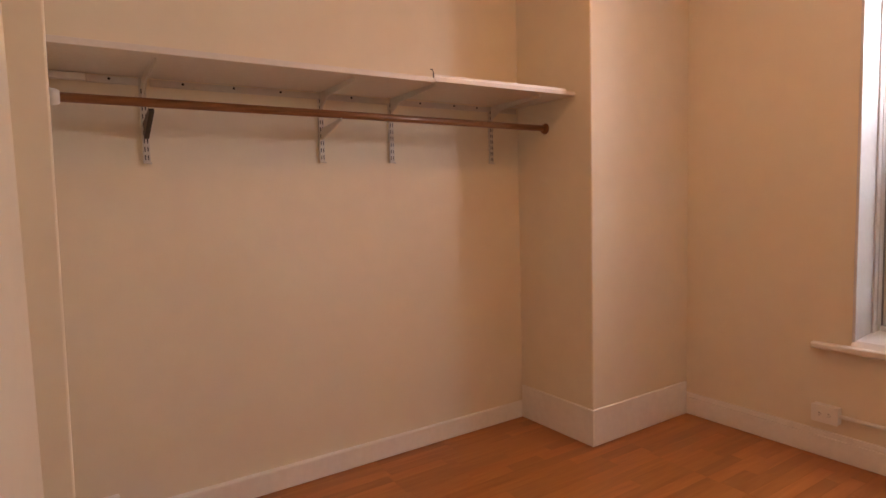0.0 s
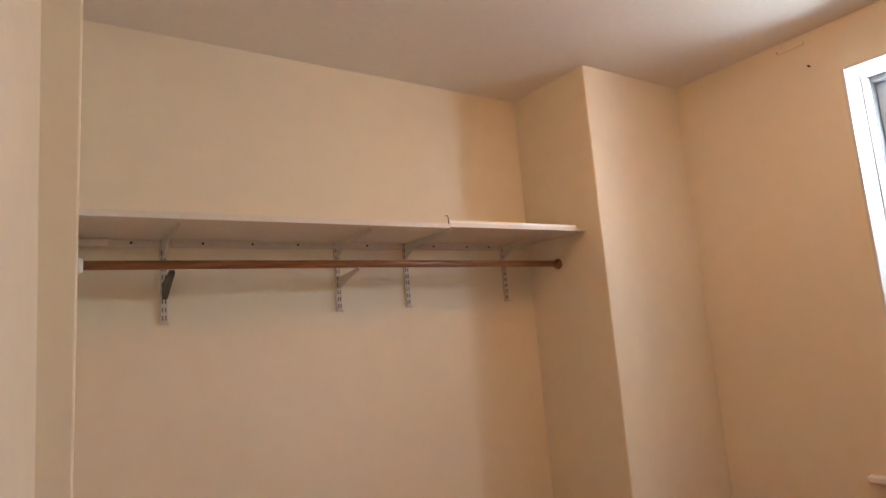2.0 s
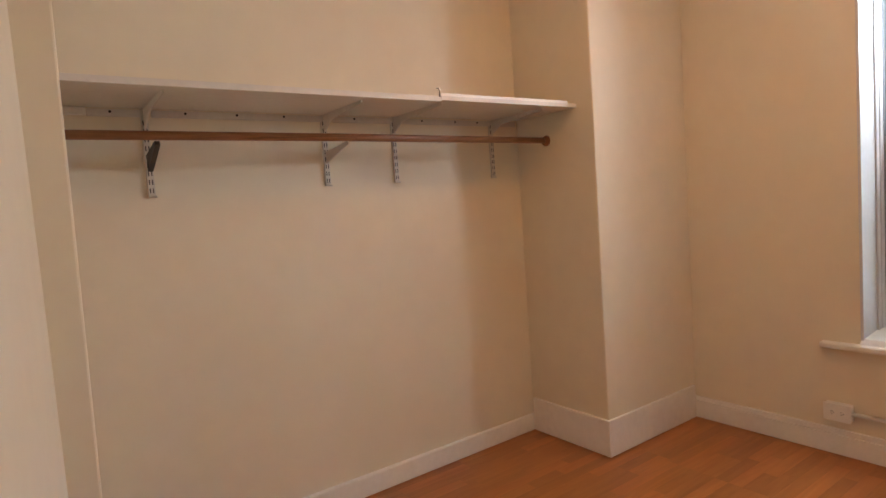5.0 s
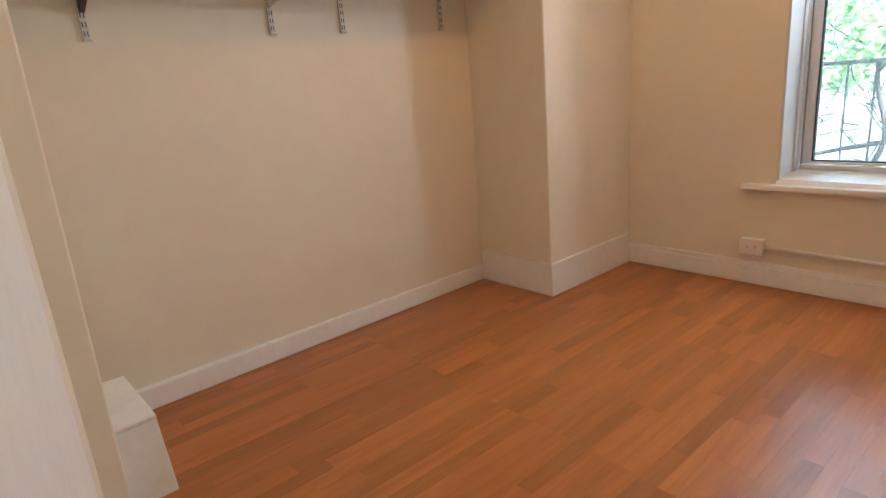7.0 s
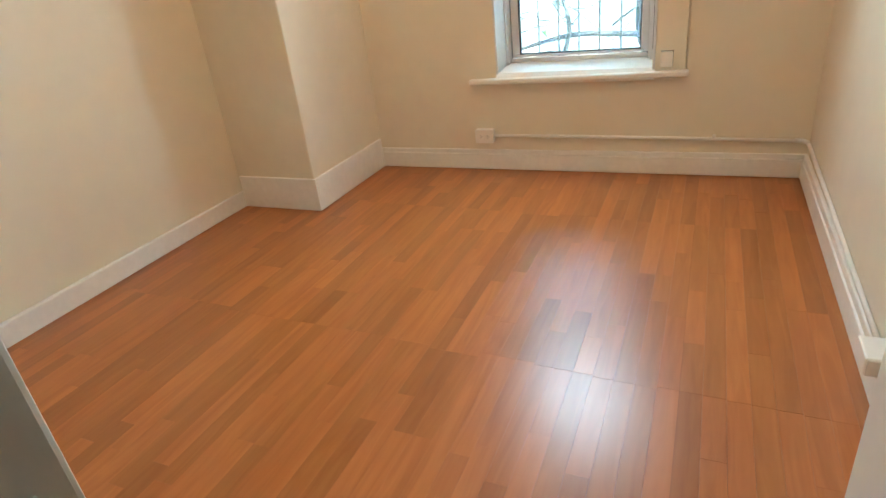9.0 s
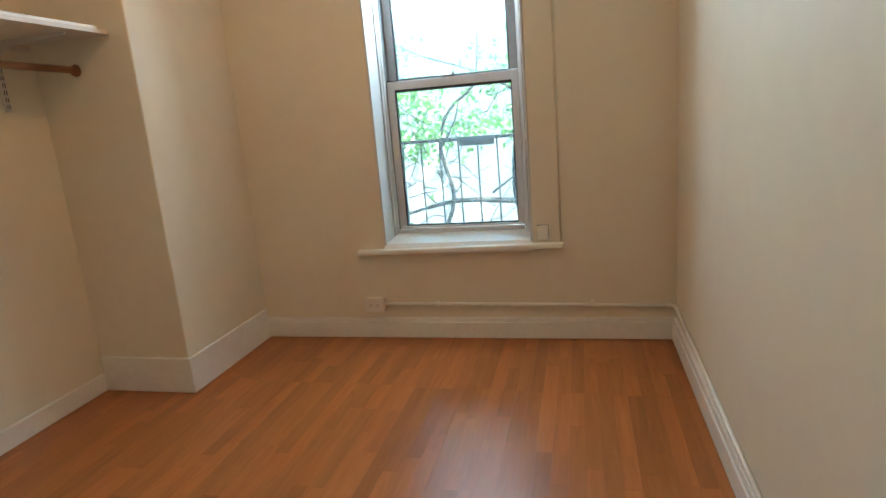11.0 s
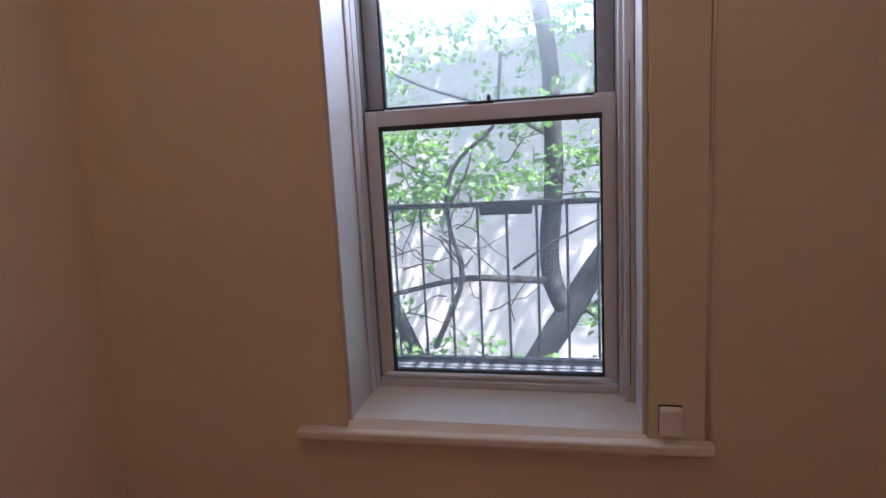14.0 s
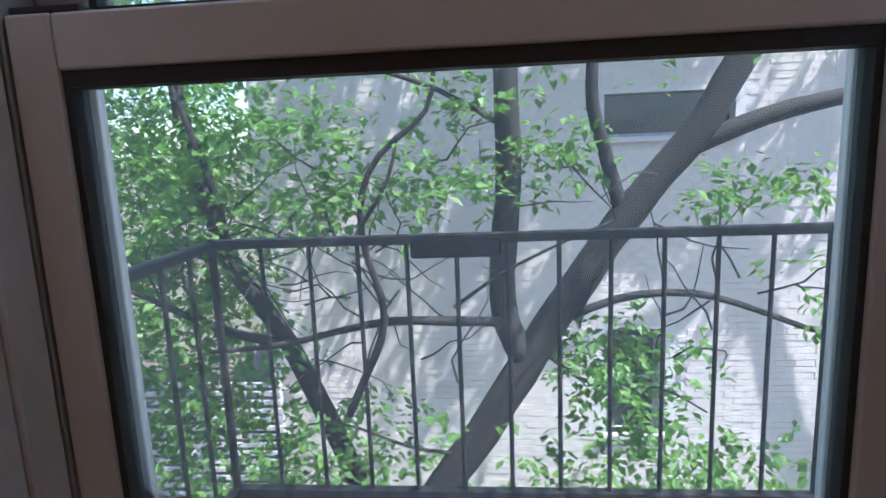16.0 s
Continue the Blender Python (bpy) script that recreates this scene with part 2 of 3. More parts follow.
def tube(points, radii, sides=10, bm=None):
    """A round limb through points, with a radius at each, closed at both ends."""
    b = bm or bmesh.new()
    pts = [Vector(p) for p in points]
    rings = []
    side = None
    for i, p in enumerate(pts):
        d = (pts[min(i + 1, len(pts) - 1)] - pts[max(i - 1, 0)]).normalized()
        if side is None:
            side = d.orthogonal().normalized()
        side = (side - d * side.dot(d)).normalized()
        up = d.cross(side)
        r = radii[i] if isinstance(radii, (list, tuple)) else radii
        rings.append([b.verts.new(p + r * (math.cos(a) * side + math.sin(a) * up))
                      for a in (2 * math.pi * k / sides for k in range(sides))])
    for a, c in zip(rings, rings[1:]):
        for k in range(sides):
            b.faces.new((a[k], a[(k + 1) % sides], c[(k + 1) % sides], c[k]))
    b.faces.new(rings[0])
    b.faces.new(rings[-1])
    return b


def prism(outline, axis, lo, hi):
    """An outline of (a, b) pairs, pushed along an axis from lo to hi."""
    b = bmesh.new()
    order = {"x": lambda a, c, t: (t, a, c), "y": lambda a, c, t: (a, t, c), "z": lambda a, c, t: (a, c, t)}[axis]
    one = [b.verts.new(order(a, c, lo)) for a, c in outline]
    two = [b.verts.new(order(a, c, hi)) for a, c in outline]
    b.faces.new(one)
    b.faces.new(two[::-1])
    for k in range(len(one)):
        j = (k + 1) % len(one)
        b.faces.new((one[k], one[j], two[j], two[k]))
    return b


# ---- the room's shell ----
X_WIN, Y_BACK, Y_RIGHT, CEIL = 3.70, 3.255, 0.20, 2.67
X_ENTRY, X_ALC, Y_PIER = 0.575, 0.665, 2.50
PX, PY = 2.90, 2.705
OY0, OY1, OZ0, OZ1 = 0.97, 1.85, 0.575, 2.43

b = block(X_WIN, 4.10, -0.1, OY0, -0.1, 2.87)
block(X_WIN, 4.10, OY1, 3.6, -0.1, 2.87, bm=b)
block(X_WIN, 4.10, OY0, OY1, -0.1, OZ0, bm=b)
block(X_WIN, 4.10, OY0, OY1, OZ1, 2.87, bm=b)
structure("wall_east", b, PLASTER, "cream painted plaster wall with a window opening", "wall")
structure("wall_north", block(0.2, X_WIN, Y_BACK, Y_BACK + 0.2, -0.1, 2.9), PLASTER, "cream painted plaster back wall of the closet alcove", "wall")
structure("wall_south", block(-1.7, X_WIN, 0.0, Y_RIGHT, -0.1, 2.9), PLASTER, "cream painted plaster side wall", "wall")
structure("chimney_breast", block(PX, X_WIN + 0.02, PY, Y_BACK + 0.02, -0.02, CEIL + 0.05, 0.008, seg=3), PLASTER,
          "cream plastered chimney breast beside the alcove", "wall")
b = block(0.42, X_ALC, Y_PIER, Y_BACK + 0.02, -0.02, CEIL + 0.05, 0.006)
for v in b.verts:
    if v.co.x > 0.55:
        v.co.x += 0.014 * (v.co.z - 1.7)  # the old wall end leans a little
structure("wall_pier", b, PLASTER, "cream painted wall end closing the alcove", "wall")
b = prism([(0.36, 1.62), (0.493, 1.62), (0.580, Y_PIER + 0.01), (0.36, Y_PIER + 0.01)], "z", -0.05, CEIL + 0.05)
block(0.47, X_ENTRY, 0.19, 0.610, -0.05, CEIL + 0.05, bm=b)
merge(b, prism([(0.36, 0.61), (0.47, 0.61), (0.493, 1.62), (0.36, 1.62)], "z", 2.06, CEIL + 0.05))
structure("wall_west", b, PLASTER, "cream painted entry wall with a doorway", "wall")
b = block(-1.7, -1.6, 0.0, 3.4, -0.1, 2.9)
block(-1.6, 0.43, 2.4, 2.5, -0.1, 2.9, bm=b)
structure("wall_hall", b, PLASTER, "plain hallway walls behind the doorway", "wall")
structure("ceiling", block(-1.7, 4.10, 0.0, 3.5, CEIL, CEIL + 0.2), CEILING, "white painted plaster ceiling", "ceiling")
floor = structure("floor", block(-1.7, X_WIN + 0.02, 0.1, 3.3, -0.12, -0.007), material("floor_underlay", (0.05, 0.02, 0.01), 0.9),
                  "glossy orange oak laminate strip floor", "floor")


# ---- baseboards ----
def skirting(name, x0, x1, y0, y1, h, step, facing):
    """A board with a rounded, slightly set-back top moulding."""
    bm = block(x0, x1, y0, y1, 0.003, h - step, 0.003)
    if step:
        t = 0.006
        f = {"-x": (t, 0, 0, 0), "+x": (0, -t, 0, 0), "-y": (0, 0, t, 0), "+y": (0, 0, 0, -t)}[facing]
        block(x0 + f[0], x1 + f[1], y0 + f[2], y1 + f[3], h - step, h, 0.005, bm=bm, seg=3)
    return structure(name, bm, TRIM, "white glossy painted wooden baseboard", "baseboard")


board = prism([(X_ALC - 0.03, Y_BACK - 0.044), (PX, Y_BACK - 0.016), (PX, Y_BACK), (X_ALC - 0.03, Y_BACK)], "z", 0.004, 0.10)
bmesh.ops.bevel(board, geom=[e for e in board.edges if min(v.co.z for v in e.verts) > 0.09], offset=0.004, segments=2, affect="EDGES")
structure("baseboard", board, TRIM, "white glossy painted wooden baseboard", "baseboard")
skirting("baseboard", PX - 0.016, PX, PY - 0.016, Y_BACK - 0.016, 0.195, 0.0, "-x")
skirting("baseboard", PX, X_WIN - 0.022, PY - 0.016, PY, 0.195, 0.0, "-y")
skirting("baseboard", X_WIN - 0.022, X_WIN, Y_RIGHT, PY, 0.130, 0.028, "-x")
skirting("baseboard", 0.87, X_WIN - 0.022, Y_RIGHT, Y_RIGHT + 0.026, 0.130, 0.035, "+y")

# boxed-in pipe at the foot of the pier
cover = thing("pipe_boxing", "small white painted wooden box standing on the floor", "box", (0.72, 2.7, 0))
cover.location = (0, 0, 0)
bm = block(0.648, 0.792, 2.588, 2.98, 0.0, 0.275, 0.004)
for v in bm.verts:
    v.co.x -= 0.06 * v.co.z
part("body", bm, TRIM, cover)
bm = block(0.646, 0.794, 2.585, 2.98, 0.275, 0.290, 0.004)
for v in bm.verts:
    v.co.x -= 0.06 * v.co.z
part("lid", bm, TRIM, cover)
part("gap", block(0.6465, 0.6495, 2.5865, 2.589, 0.0, 0.25), SLOT, cover, "dark open joint against the wall")

# ---- doorway ----
frame_ob = tagged(new("door_1"), "white painted wooden doorway lining", "door frame", "", "structure")
part("jamb", block(0.37, 0.487, 1.604, 1.62, 0.0, 2.06, 0.003), TRIM, frame_ob)
part("jamb", block(0.465, X_ENTRY + 0.008, 0.610, 0.624, 0.0, 2.06, 0.003), TRIM, frame_ob)
part("head", block(0.38, 0.47, 0.624, 1.604, 2.03, 2.06, 0.003), TRIM, frame_ob)

leaf = thing("door", "white painted door standing ajar, its latch edge showing", "door", (0.497, 1.600, 0.0))
leaf.rotation_euler = (0, 0, math.atan2(0.885 - 1.600, 0.400 - 0.497))
W = 0.7216
part("slab", block(0.002, W, -0.035, 0.0, 0.012, 2.02, 0.0025), TRIM, leaf)
plate = part("latch_plate", block(W - 0.001, W + 0.0012, -0.030, -0.012, 0.965, 1.078, 0.0005), TRIM, leaf, "painted-over latch plate")
part("latch_hole", block(W + 0.0008, W + 0.0018, -0.031, -0.023, 0.995, 1.066, 0.0004), DARK, plate, "dark open latch hole")
for z in (0.25, 1.78):
    part("hinge", tube([(-0.002, 0.004, z - 0.045), (-0.002, 0.004, z + 0.045)], 0.005, 8), BRASS, leaf)

# ---- window ----
win = tagged(new("window_1"), "white double-hung sash window in a deep plaster reveal", "window", "", "structure")
part("window_sill", prism([(3.665, 0.540), (3.668, 0.555), (3.700, 0.592), (3.97, 0.615), (3.97, 0.50), (3.705, 0.50), (3.705, 0.532), (3.668, 0.532)], "y", OY0, OY1), TRIM, win)
bm = block(3.652, X_WIN - 0.001, 0.797, 2.015, 0.533, 0.564, 0.009, seg=3)
for v in bm.verts:
    v.co.z += (2.015 - v.co.y) * 0.011
part("stool", bm, TRIM, win, "white rounded sill nose, slightly out of level")
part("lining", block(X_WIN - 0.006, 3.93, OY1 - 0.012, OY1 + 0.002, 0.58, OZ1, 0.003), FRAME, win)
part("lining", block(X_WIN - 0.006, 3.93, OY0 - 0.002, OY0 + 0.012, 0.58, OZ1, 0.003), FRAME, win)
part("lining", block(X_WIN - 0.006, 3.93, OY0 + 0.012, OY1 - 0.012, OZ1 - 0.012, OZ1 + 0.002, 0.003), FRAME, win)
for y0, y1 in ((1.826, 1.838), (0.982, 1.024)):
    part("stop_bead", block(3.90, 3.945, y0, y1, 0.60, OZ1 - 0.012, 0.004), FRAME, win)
for y0, y1 in ((1.824, 1.85), (0.97, 1.026)):
    part("track", block(3.946, 4.07, y0, y1, 0.60, OZ1, 0.002), ALU, win, "grey metal sash track")
part("track", block(3.946, 4.07, 1.026, 1.824, 2.395, OZ1, 0.002), ALU, win, "grey metal head track")
for y0, y1 in ((1.829, 1.8385), (0.9815, 1.012)):
    part("stop_bead", block(3.862, 3.899, y0, y1, 0.602, OZ1 - 0.012, 0.005, seg=3), FRAME, win)
part("paint_crack", block(3.8605, 3.8625, 0.9955, 0.998, 0.66, 1.62), SLOT, win, "dark crack along the painted bead")
part("finger_lift", block(3.925, 3.949, 1.052, 1.800, 0.640, 0.652, 0.003), FRAME, win)
part("threshold", block(3.915, 3.945, 1.03, 1.82, 0.612, 0.636, 0.004), FRAME, win)
part("threshold", block(3.945, 4.07, 1.03, 1.82, 0.57, 0.606, 0.002), ALU, win)


def sash(x0, x1, y0, y1, z0, z1, left, right, low, top, mat, label, glass):
    s = new("sash")
    s.parent = win
    tagged(s, label)
    part("stile", block(x0, x1, y1 - left, y1, z0, z1, 0.003), mat, s)
    part("stile", block(x0, x1, y0, y0 + right, z0, z1, 0.003), mat, s)
    part("bottom_rail", block(x0 + 0.001, x1, y0 + right, y1 - left, z0, z0 + low, 0.003), mat, s)
    part("top_rail", block(x0 + 0.001, x1, y0 + right, y1 - left, z1 - top, z1, 0.003), mat, s)
    gy0, gy1, gz0, gz1, t = y0 + right, y1 - left, z0 + low, z1 - top, 0.007
    bm = block(x0 + 0.006, x1 - 0.006, gy0, gy0 + t, gz0, gz1)
    block(x0 + 0.006, x1 - 0.006, gy1 - t, gy1, gz0, gz1, bm=bm)
    block(x0 + 0.006, x1 - 0.006, gy0 + t, gy1 - t, gz0, gz0 + t, bm=bm)
    block(x0 + 0.006, x1 - 0.006, gy0 + t, gy1 - t, gz1 - t * 2.2, gz1, bm=bm)
    part("gasket", bm, GASKET, s, "dark rubber glazing gasket")
    pane = part("pane", block(x0 + 0.018, x0 + 0.022, gy0 + 0.002, gy1 - 0.002, gz0 + 0.002, gz1 - 0.002), glass, s)
    pane.visible_shadow = False
    return s


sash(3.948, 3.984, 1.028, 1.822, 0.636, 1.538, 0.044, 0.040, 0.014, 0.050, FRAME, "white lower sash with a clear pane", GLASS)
sash(3.990, 4.030, 1.028, 1.822, 1.500, 2.393, 0.052, 0.052, 0.045, 0.045, ALU, "grey upper sash with a dusty pane, its film thickened as glare haze", DUST_HAZE)
scr = part("insect_screen", block(4.0425, 4.0435, 1.045, 1.805, 0.64, 1.53), MESH, win, "fine grey insect mesh")
scr.visible_shadow = False
bm = block(4.036, 4.050, 1.027, 1.046, 0.63, 1.53, 0.002)
block(4.036, 4.050, 1.804, 1.823, 0.63, 1.53, 0.002, bm=bm)
part("screen_frame", bm, PLASTIC, win, "grey screen frame")
# dark strip added to cover the pale top of the wall outside the sash
part("outer_sill", block(4.072, 4.16, 0.99, 1.83, 0.575, 0.590, 0.003), GASKET, win, "dark outer sill over the pale wall top")
lock = part("sash_lock", block(3.952, 3.985, 1.395, 1.475, 1.538, 1.548, 0.003), DARK, win, "dark cam lock")
part("lock_lever", block(3.955, 3.967, 1.405, 1.417, 1.548, 1.566, 0.003), DARK, lock)
part("tilt_latch", block(3.952, 3.982, 1.752, 1.820, 1.538, 1.545, 0.002), DARK, win, "dark tilt latch")
part("tilt_latch", block(3.952, 3.982, 1.030, 1.090, 1.538, 1.546, 0.002), FRAME, win)
part("casing", block(X_WIN - 0.008, X_WIN, 0.818, 0.966, 0.567, 2.52, 0.003), PLASTER, win, "flat cream painted side casing")

cable = thing("wall_cable", "thin painted cable running up beside the window", "cable")
part("cord", tube([(X_WIN - 0.006, 0.812, 0.57), (X_WIN - 0.006, 0.815, 1.2), (X_WIN - 0.006, 0.811, 1.9), (X_WIN - 0.006, 0.813, 2.6)], 0.004, 8), PLASTER, cable, smooth=True)
box = thing("sensor_box", "small white plastic box on the window casing", "sensor")
part("housing", block(X_WIN - 0.044, X_WIN - 0.009, 0.880, 0.938, 0.598, 0.674, 0.005), PLASTIC, box)
# near-black plate a little wider than the housing, painted as its contact shadow
part("shadow_rim", block(X_WIN - 0.009, X_WIN - 0.0075, 0.8785, 0.9395, 0.5975, 0.6765, 0.0005), SLOT, box, "thin dark rim painted as the box's shadow on the casing")

# ---- outlet, conduit ----
out = thing("power_outlet", "ivory surface-mounted double power outlet above the baseboard", "outlet")
part("back_box", block(X_WIN - 0.042, X_WIN, 1.886, 2.000, 0.181, 0.262, 0.004), PLASTIC, out)
part("cover_plate", block(X_WIN - 0.047, X_WIN - 0.042, 1.884, 2.002, 0.179, 0.264, 0.002), PLASTIC, out)
for yc in (1.922, 1.964):
    rec = part("receptacle", tube([(X_WIN - 0.047, yc, 0.2215), (X_WIN - 0.0495, yc, 0.2215)], 0.016, 18), PLASTIC, out)
    bm = block(X_WIN - 0.0502, X_WIN - 0.0494, yc - 0.004, yc + 0.005, 0.2265, 0.2285)
    block(X_WIN - 0.0502, X_WIN - 0.0494, yc - 0.004, yc + 0.004, 0.2145, 0.2165, bm=bm)
    block(X_WIN - 0.0502, X_WIN - 0.0494, yc - 0.010, yc - 0.007, 0.2205, 0.2235, bm=bm)
    part("slots", bm, SLOT, rec, "dark plug slots")
con = thing("cable_conduit", "cream painted metal conduit along the baseboard", "conduit")
part("pipe", tube([(X_WIN - 0.020, 1.888, 0.222), (X_WIN - 0.019, 1.4, 0.219), (X_WIN - 0.018, 0.8, 0.211), (X_WIN - 0.018, 0.26, 0.203)], 0.0095, 10), TRIM, con, smooth=True)
part("elbow", tube([(X_WIN - 0.014, 0.27, 0.203), (X_WIN - 0.018, 0.235, 0.202), (X_WIN - 0.035, 0.216, 0.200), (X_WIN - 0.07, 0.213, 0.199)], 0.0115, 10), TRIM, con, smooth=True)
part("pipe", tube([(X_WIN - 0.06, 0.213, 0.199), (2.9, 0.212, 0.175), (2.3, 0.212, 0.152), (1.93, 0.212, 0.142)], 0.0085, 10), TRIM, con, smooth=True)
for y in (1.55, 0.65):
    part("clip", block(X_WIN - 0.026, X_WIN, y - 0.008, y + 0.008, 0.203, 0.230, 0.003), TRIM, con)
end = thing("junction_box", "small white conduit end box above the baseboard", "outlet")
part("housing", block(1.835, 1.945, Y_RIGHT + 0.001, 0.272, 0.131, 0.185, 0.005), PLASTIC, end)
part("cap", block(1.829, 1.835, Y_RIGHT + 0.004, 0.268, 0.134, 0.182, 0.002), STEEL, end, "grey end cap")

# ---- closet shelf and rod ----
YF = 2.815
sh = thing("shelf_board", "long white laminate shelf board with a sagging front edge", "shelf", group="closet shelf boards")
part("board", block(X_ALC + 0.003, 2.053, YF, Y_BACK - 0.012, 1.800, 1.818, 0.002), SHELF, sh)
part("front_lip", block(X_ALC + 0.003, 2.053, YF - 0.003, YF, 1.798, 1.820, 0.001), SHELF, sh)
sh2 = thing("shelf_board", "shorter white laminate shelf board with a bright top edge", "shelf", group="closet shelf boards")
part("board", prism([(2.057, YF), (PX - 0.003, 2.805), (PX - 0.003, Y_BACK - 0.012), (2.057, Y_BACK - 0.012)], "z", 1.804, 1.822), SHELF, sh2)
part("front_lip", prism([(2.057, YF + 0.004), (PX - 0.06, 2.812), (PX - 0.06, 2.828), (2.057, YF + 0.02)], "z", 1.822, 1.835), TRIM, sh2, "raised white front strip")
hk = thing("wire_hook", "tiny dark wire hook at the shelf joint", "hook")
part("wire", tube([(2.045, YF - 0.005, 1.816), (2.045, YF - 0.005, 1.842), (2.040, YF - 0.005, 1.852), (2.030, YF - 0.005, 1.850)], 0.0022, 6), DARK, hk)

cl = thing("shelf_cleat", "white painted wooden cleat under the shelf on the back wall", "cleat")
part("batten", block(1.00, PX - 0.02, Y_BACK - 0.012, Y_BACK, 1.770, 1.797, 0.002), STEEL, cl)
part("batten", block(X_ALC + 0.12, 0.99, Y_BACK - 0.012, Y_BACK, 1.770, 1.797, 0.002), SHELF, cl)
part("end_block", block(X_ALC + 0.002, X_ALC + 0.118, Y_BACK - 0.03, Y_BACK, 1.772, 1.798, 0.003), TRIM, cl)
for x in (0.86, 1.12, 1.32, 1.52, 1.86, 2.24, 2.45, 2.6):
    part("screw", tube([(x, Y_BACK - 0.012, 1.787), (x, Y_BACK - 0.0155, 1.787)], 0.005, 8), DARK, cl)


def standard(x, foot, arm_len, extra):
    """A double-slotted upright on the back wall with a pressed steel arm under the shelf."""
    s = thing("shelf_bracket", "white slotted steel upright with a shelf arm", "bracket", (x, Y_BACK, 1.46), group="shelf brackets")
    part("upright", block(-0.0125, 0.0125, -0.013, 0.0, foot, 0.340, 0.0015), STEEL, s)
    for i in range(9):
        for sx in (-0.0055, 0.0055):
            part("slot", block(sx - 0.0018, sx + 0.0018, -0.0136, -0.0129, foot + 0.015 + i * 0.032, foot + 0.033 + i * 0.032), SLOT, s)
    part("arm", prism([(-0.013, 0.262), (-0.013, 0.340), (-arm_len, 0.340), (-arm_len, 0.328), (-0.10, 0.308)], "x", -0.003, 0.003), STEEL, s, "tapered pressed steel arm")
    part("foot_screw", tube([(0.0, -0.012, foot + 0.003), (0.016, -0.016, foot + 0.001)], 0.004, 8), STEEL, s)
    if extra == "olive":
        part("rod_hook", prism([(-0.013, 0.105), (-0.013, 0.168), (-0.185, 0.198), (-0.195, 0.184)], "x", -0.006, 0.012), OLIVE, s, "dark olive painted hook arm")
    if extra == "rod":
        part("rod_hook", prism([(-0.013, 0.125), (-0.013, 0.175), (-0.235, 0.197), (-0.24, 0.186)], "x", -0.003, 0.003), STEEL, s, "white rod support arm")
    return s


standard(0.972, 0.008, 0.38, "olive")
standard(1.704, 0.022, 0.38, "rod")
standard(2.070, 0.025, 0.42, "")
standard(2.697, 0.028, 0.40, "")

rod = thing("closet_rod", "varnished round wooden clothes rod across the alcove", "clothes rod")
bm = tube([(0, 0, 0), (1.1, 0, 0.0), (2.186, 0, -0.006)], 0.0165, 16)
pole = part("pole", bm, ROD, rod, smooth=True)
pole.location = (0.692, 3.030, 1.672)
part("rod_socket", tube([(X_ALC, 3.03, 1.672), (X_ALC + 0.016, 3.03, 1.672), (X_ALC + 0.030, 3.03, 1.672)], [0.030, 0.028, 0.022], 16), PLASTIC, rod, "ivory rod socket", True)
part("rod_socket", tube([(PX, 3.03, 1.664), (PX - 0.008, 3.03, 1.664), (PX - 0.020, 3.03, 1.665)], [0.030, 0.027, 0.021], 16), ROD, rod, "brown wooden rod socket", True)

# ---- small wall fittings ----
h = thing("wall_hook", "small black metal bracket high on the wall end", "hook")
part("plate", block(0.654, 0.674, Y_PIER - 0.006, Y_PIER, 2.535, 2.575, 0.002), DARK, h)
part("prong", tube([(0.662, Y_PIER - 0.005, 2.545), (0.662, Y_PIER - 0.022, 2.538), (0.662, Y_PIER - 0.026, 2.548)], 0.004, 6), DARK, h)
pt = thing("curtain_bracket", "painted-over curtain rail stub near the ceiling", "bracket")
part("strip", block(X_WIN - 0.010, X_WIN, 1.985, 2.118, 2.615, 2.635, 0.003), PLASTER, pt)
part("screw", tube([(X_WIN - 0.009, 2.112, 2.625), (X_WIN - 0.013, 2.112, 2.625)], 0.003, 8), DARK, pt)
nl = thing("nail", "small painted nail in the wall by the window", "nail")
part("shank", tube([(X_WIN, 1.978, 2.496), (X_WIN - 0.018, 1.978, 2.499)], [0.003, 0.005], 8), DARK, nl)

# ---- ceiling lamp ----
lamp = thing("ceiling_light", "round flush ceiling lamp with a glowing warm glass dome", "ceiling lamp")
LX, LY = 2.38, 1.74
part("base", tube([(LX, LY, CEIL), (LX, LY, CEIL - 0.010), (LX, LY, CEIL - 0.014)], [0.085, 0.085, 0.08], 32), STEEL, lamp, smooth=False)
prof = [(0.075 * math.cos(a), 0.05 * math.sin(a)) for a in [math.pi / 2 * k / 7 for k in range(8)]]
part("dome", tube([(LX, LY, CEIL - 0.014 - d) for r, d in prof], [max(r, 0.004) for r, d in prof], 32),
     glow_material("lamp_glow", LAMP_COLOR, LAMP_GLOW), lamp, "warm glowing glass dome", True)

# ---- outside: ground, neighbour's wall ----
GZ = -3.2
b = bmesh.new()
bmesh.ops.create_grid(b, x_segments=40, y_segments=40, size=400)
for v in b.verts:
    v.co.z = GZ + 0.05 * noise.noise(v.co * 0.3)
structure("ground", b, GROUND, "dark earth of the back yard", "ground")
NX, NTOP = 10.0, 2.9
WY0, WY1, WZ0, WZ1 = -1.16, 0.20, 1.44, 2.7
b = block(NX + 0.007, NX + 0.4, -9.0, WY0, GZ - 0.2, NTOP)
block(NX + 0.007, NX + 0.4, WY1, 4.15, GZ - 0.2, NTOP, bm=b)
VY0, VY1, VZ0, VZ1 = -0.45, 0.16, -1.98, -0.72
block(NX + 0.007, NX + 0.4, WY0, WY1, GZ - 0.2, VZ0, bm=b)
block(NX + 0.007, NX + 0.4, WY0, WY1, VZ1, WZ0, bm=b)
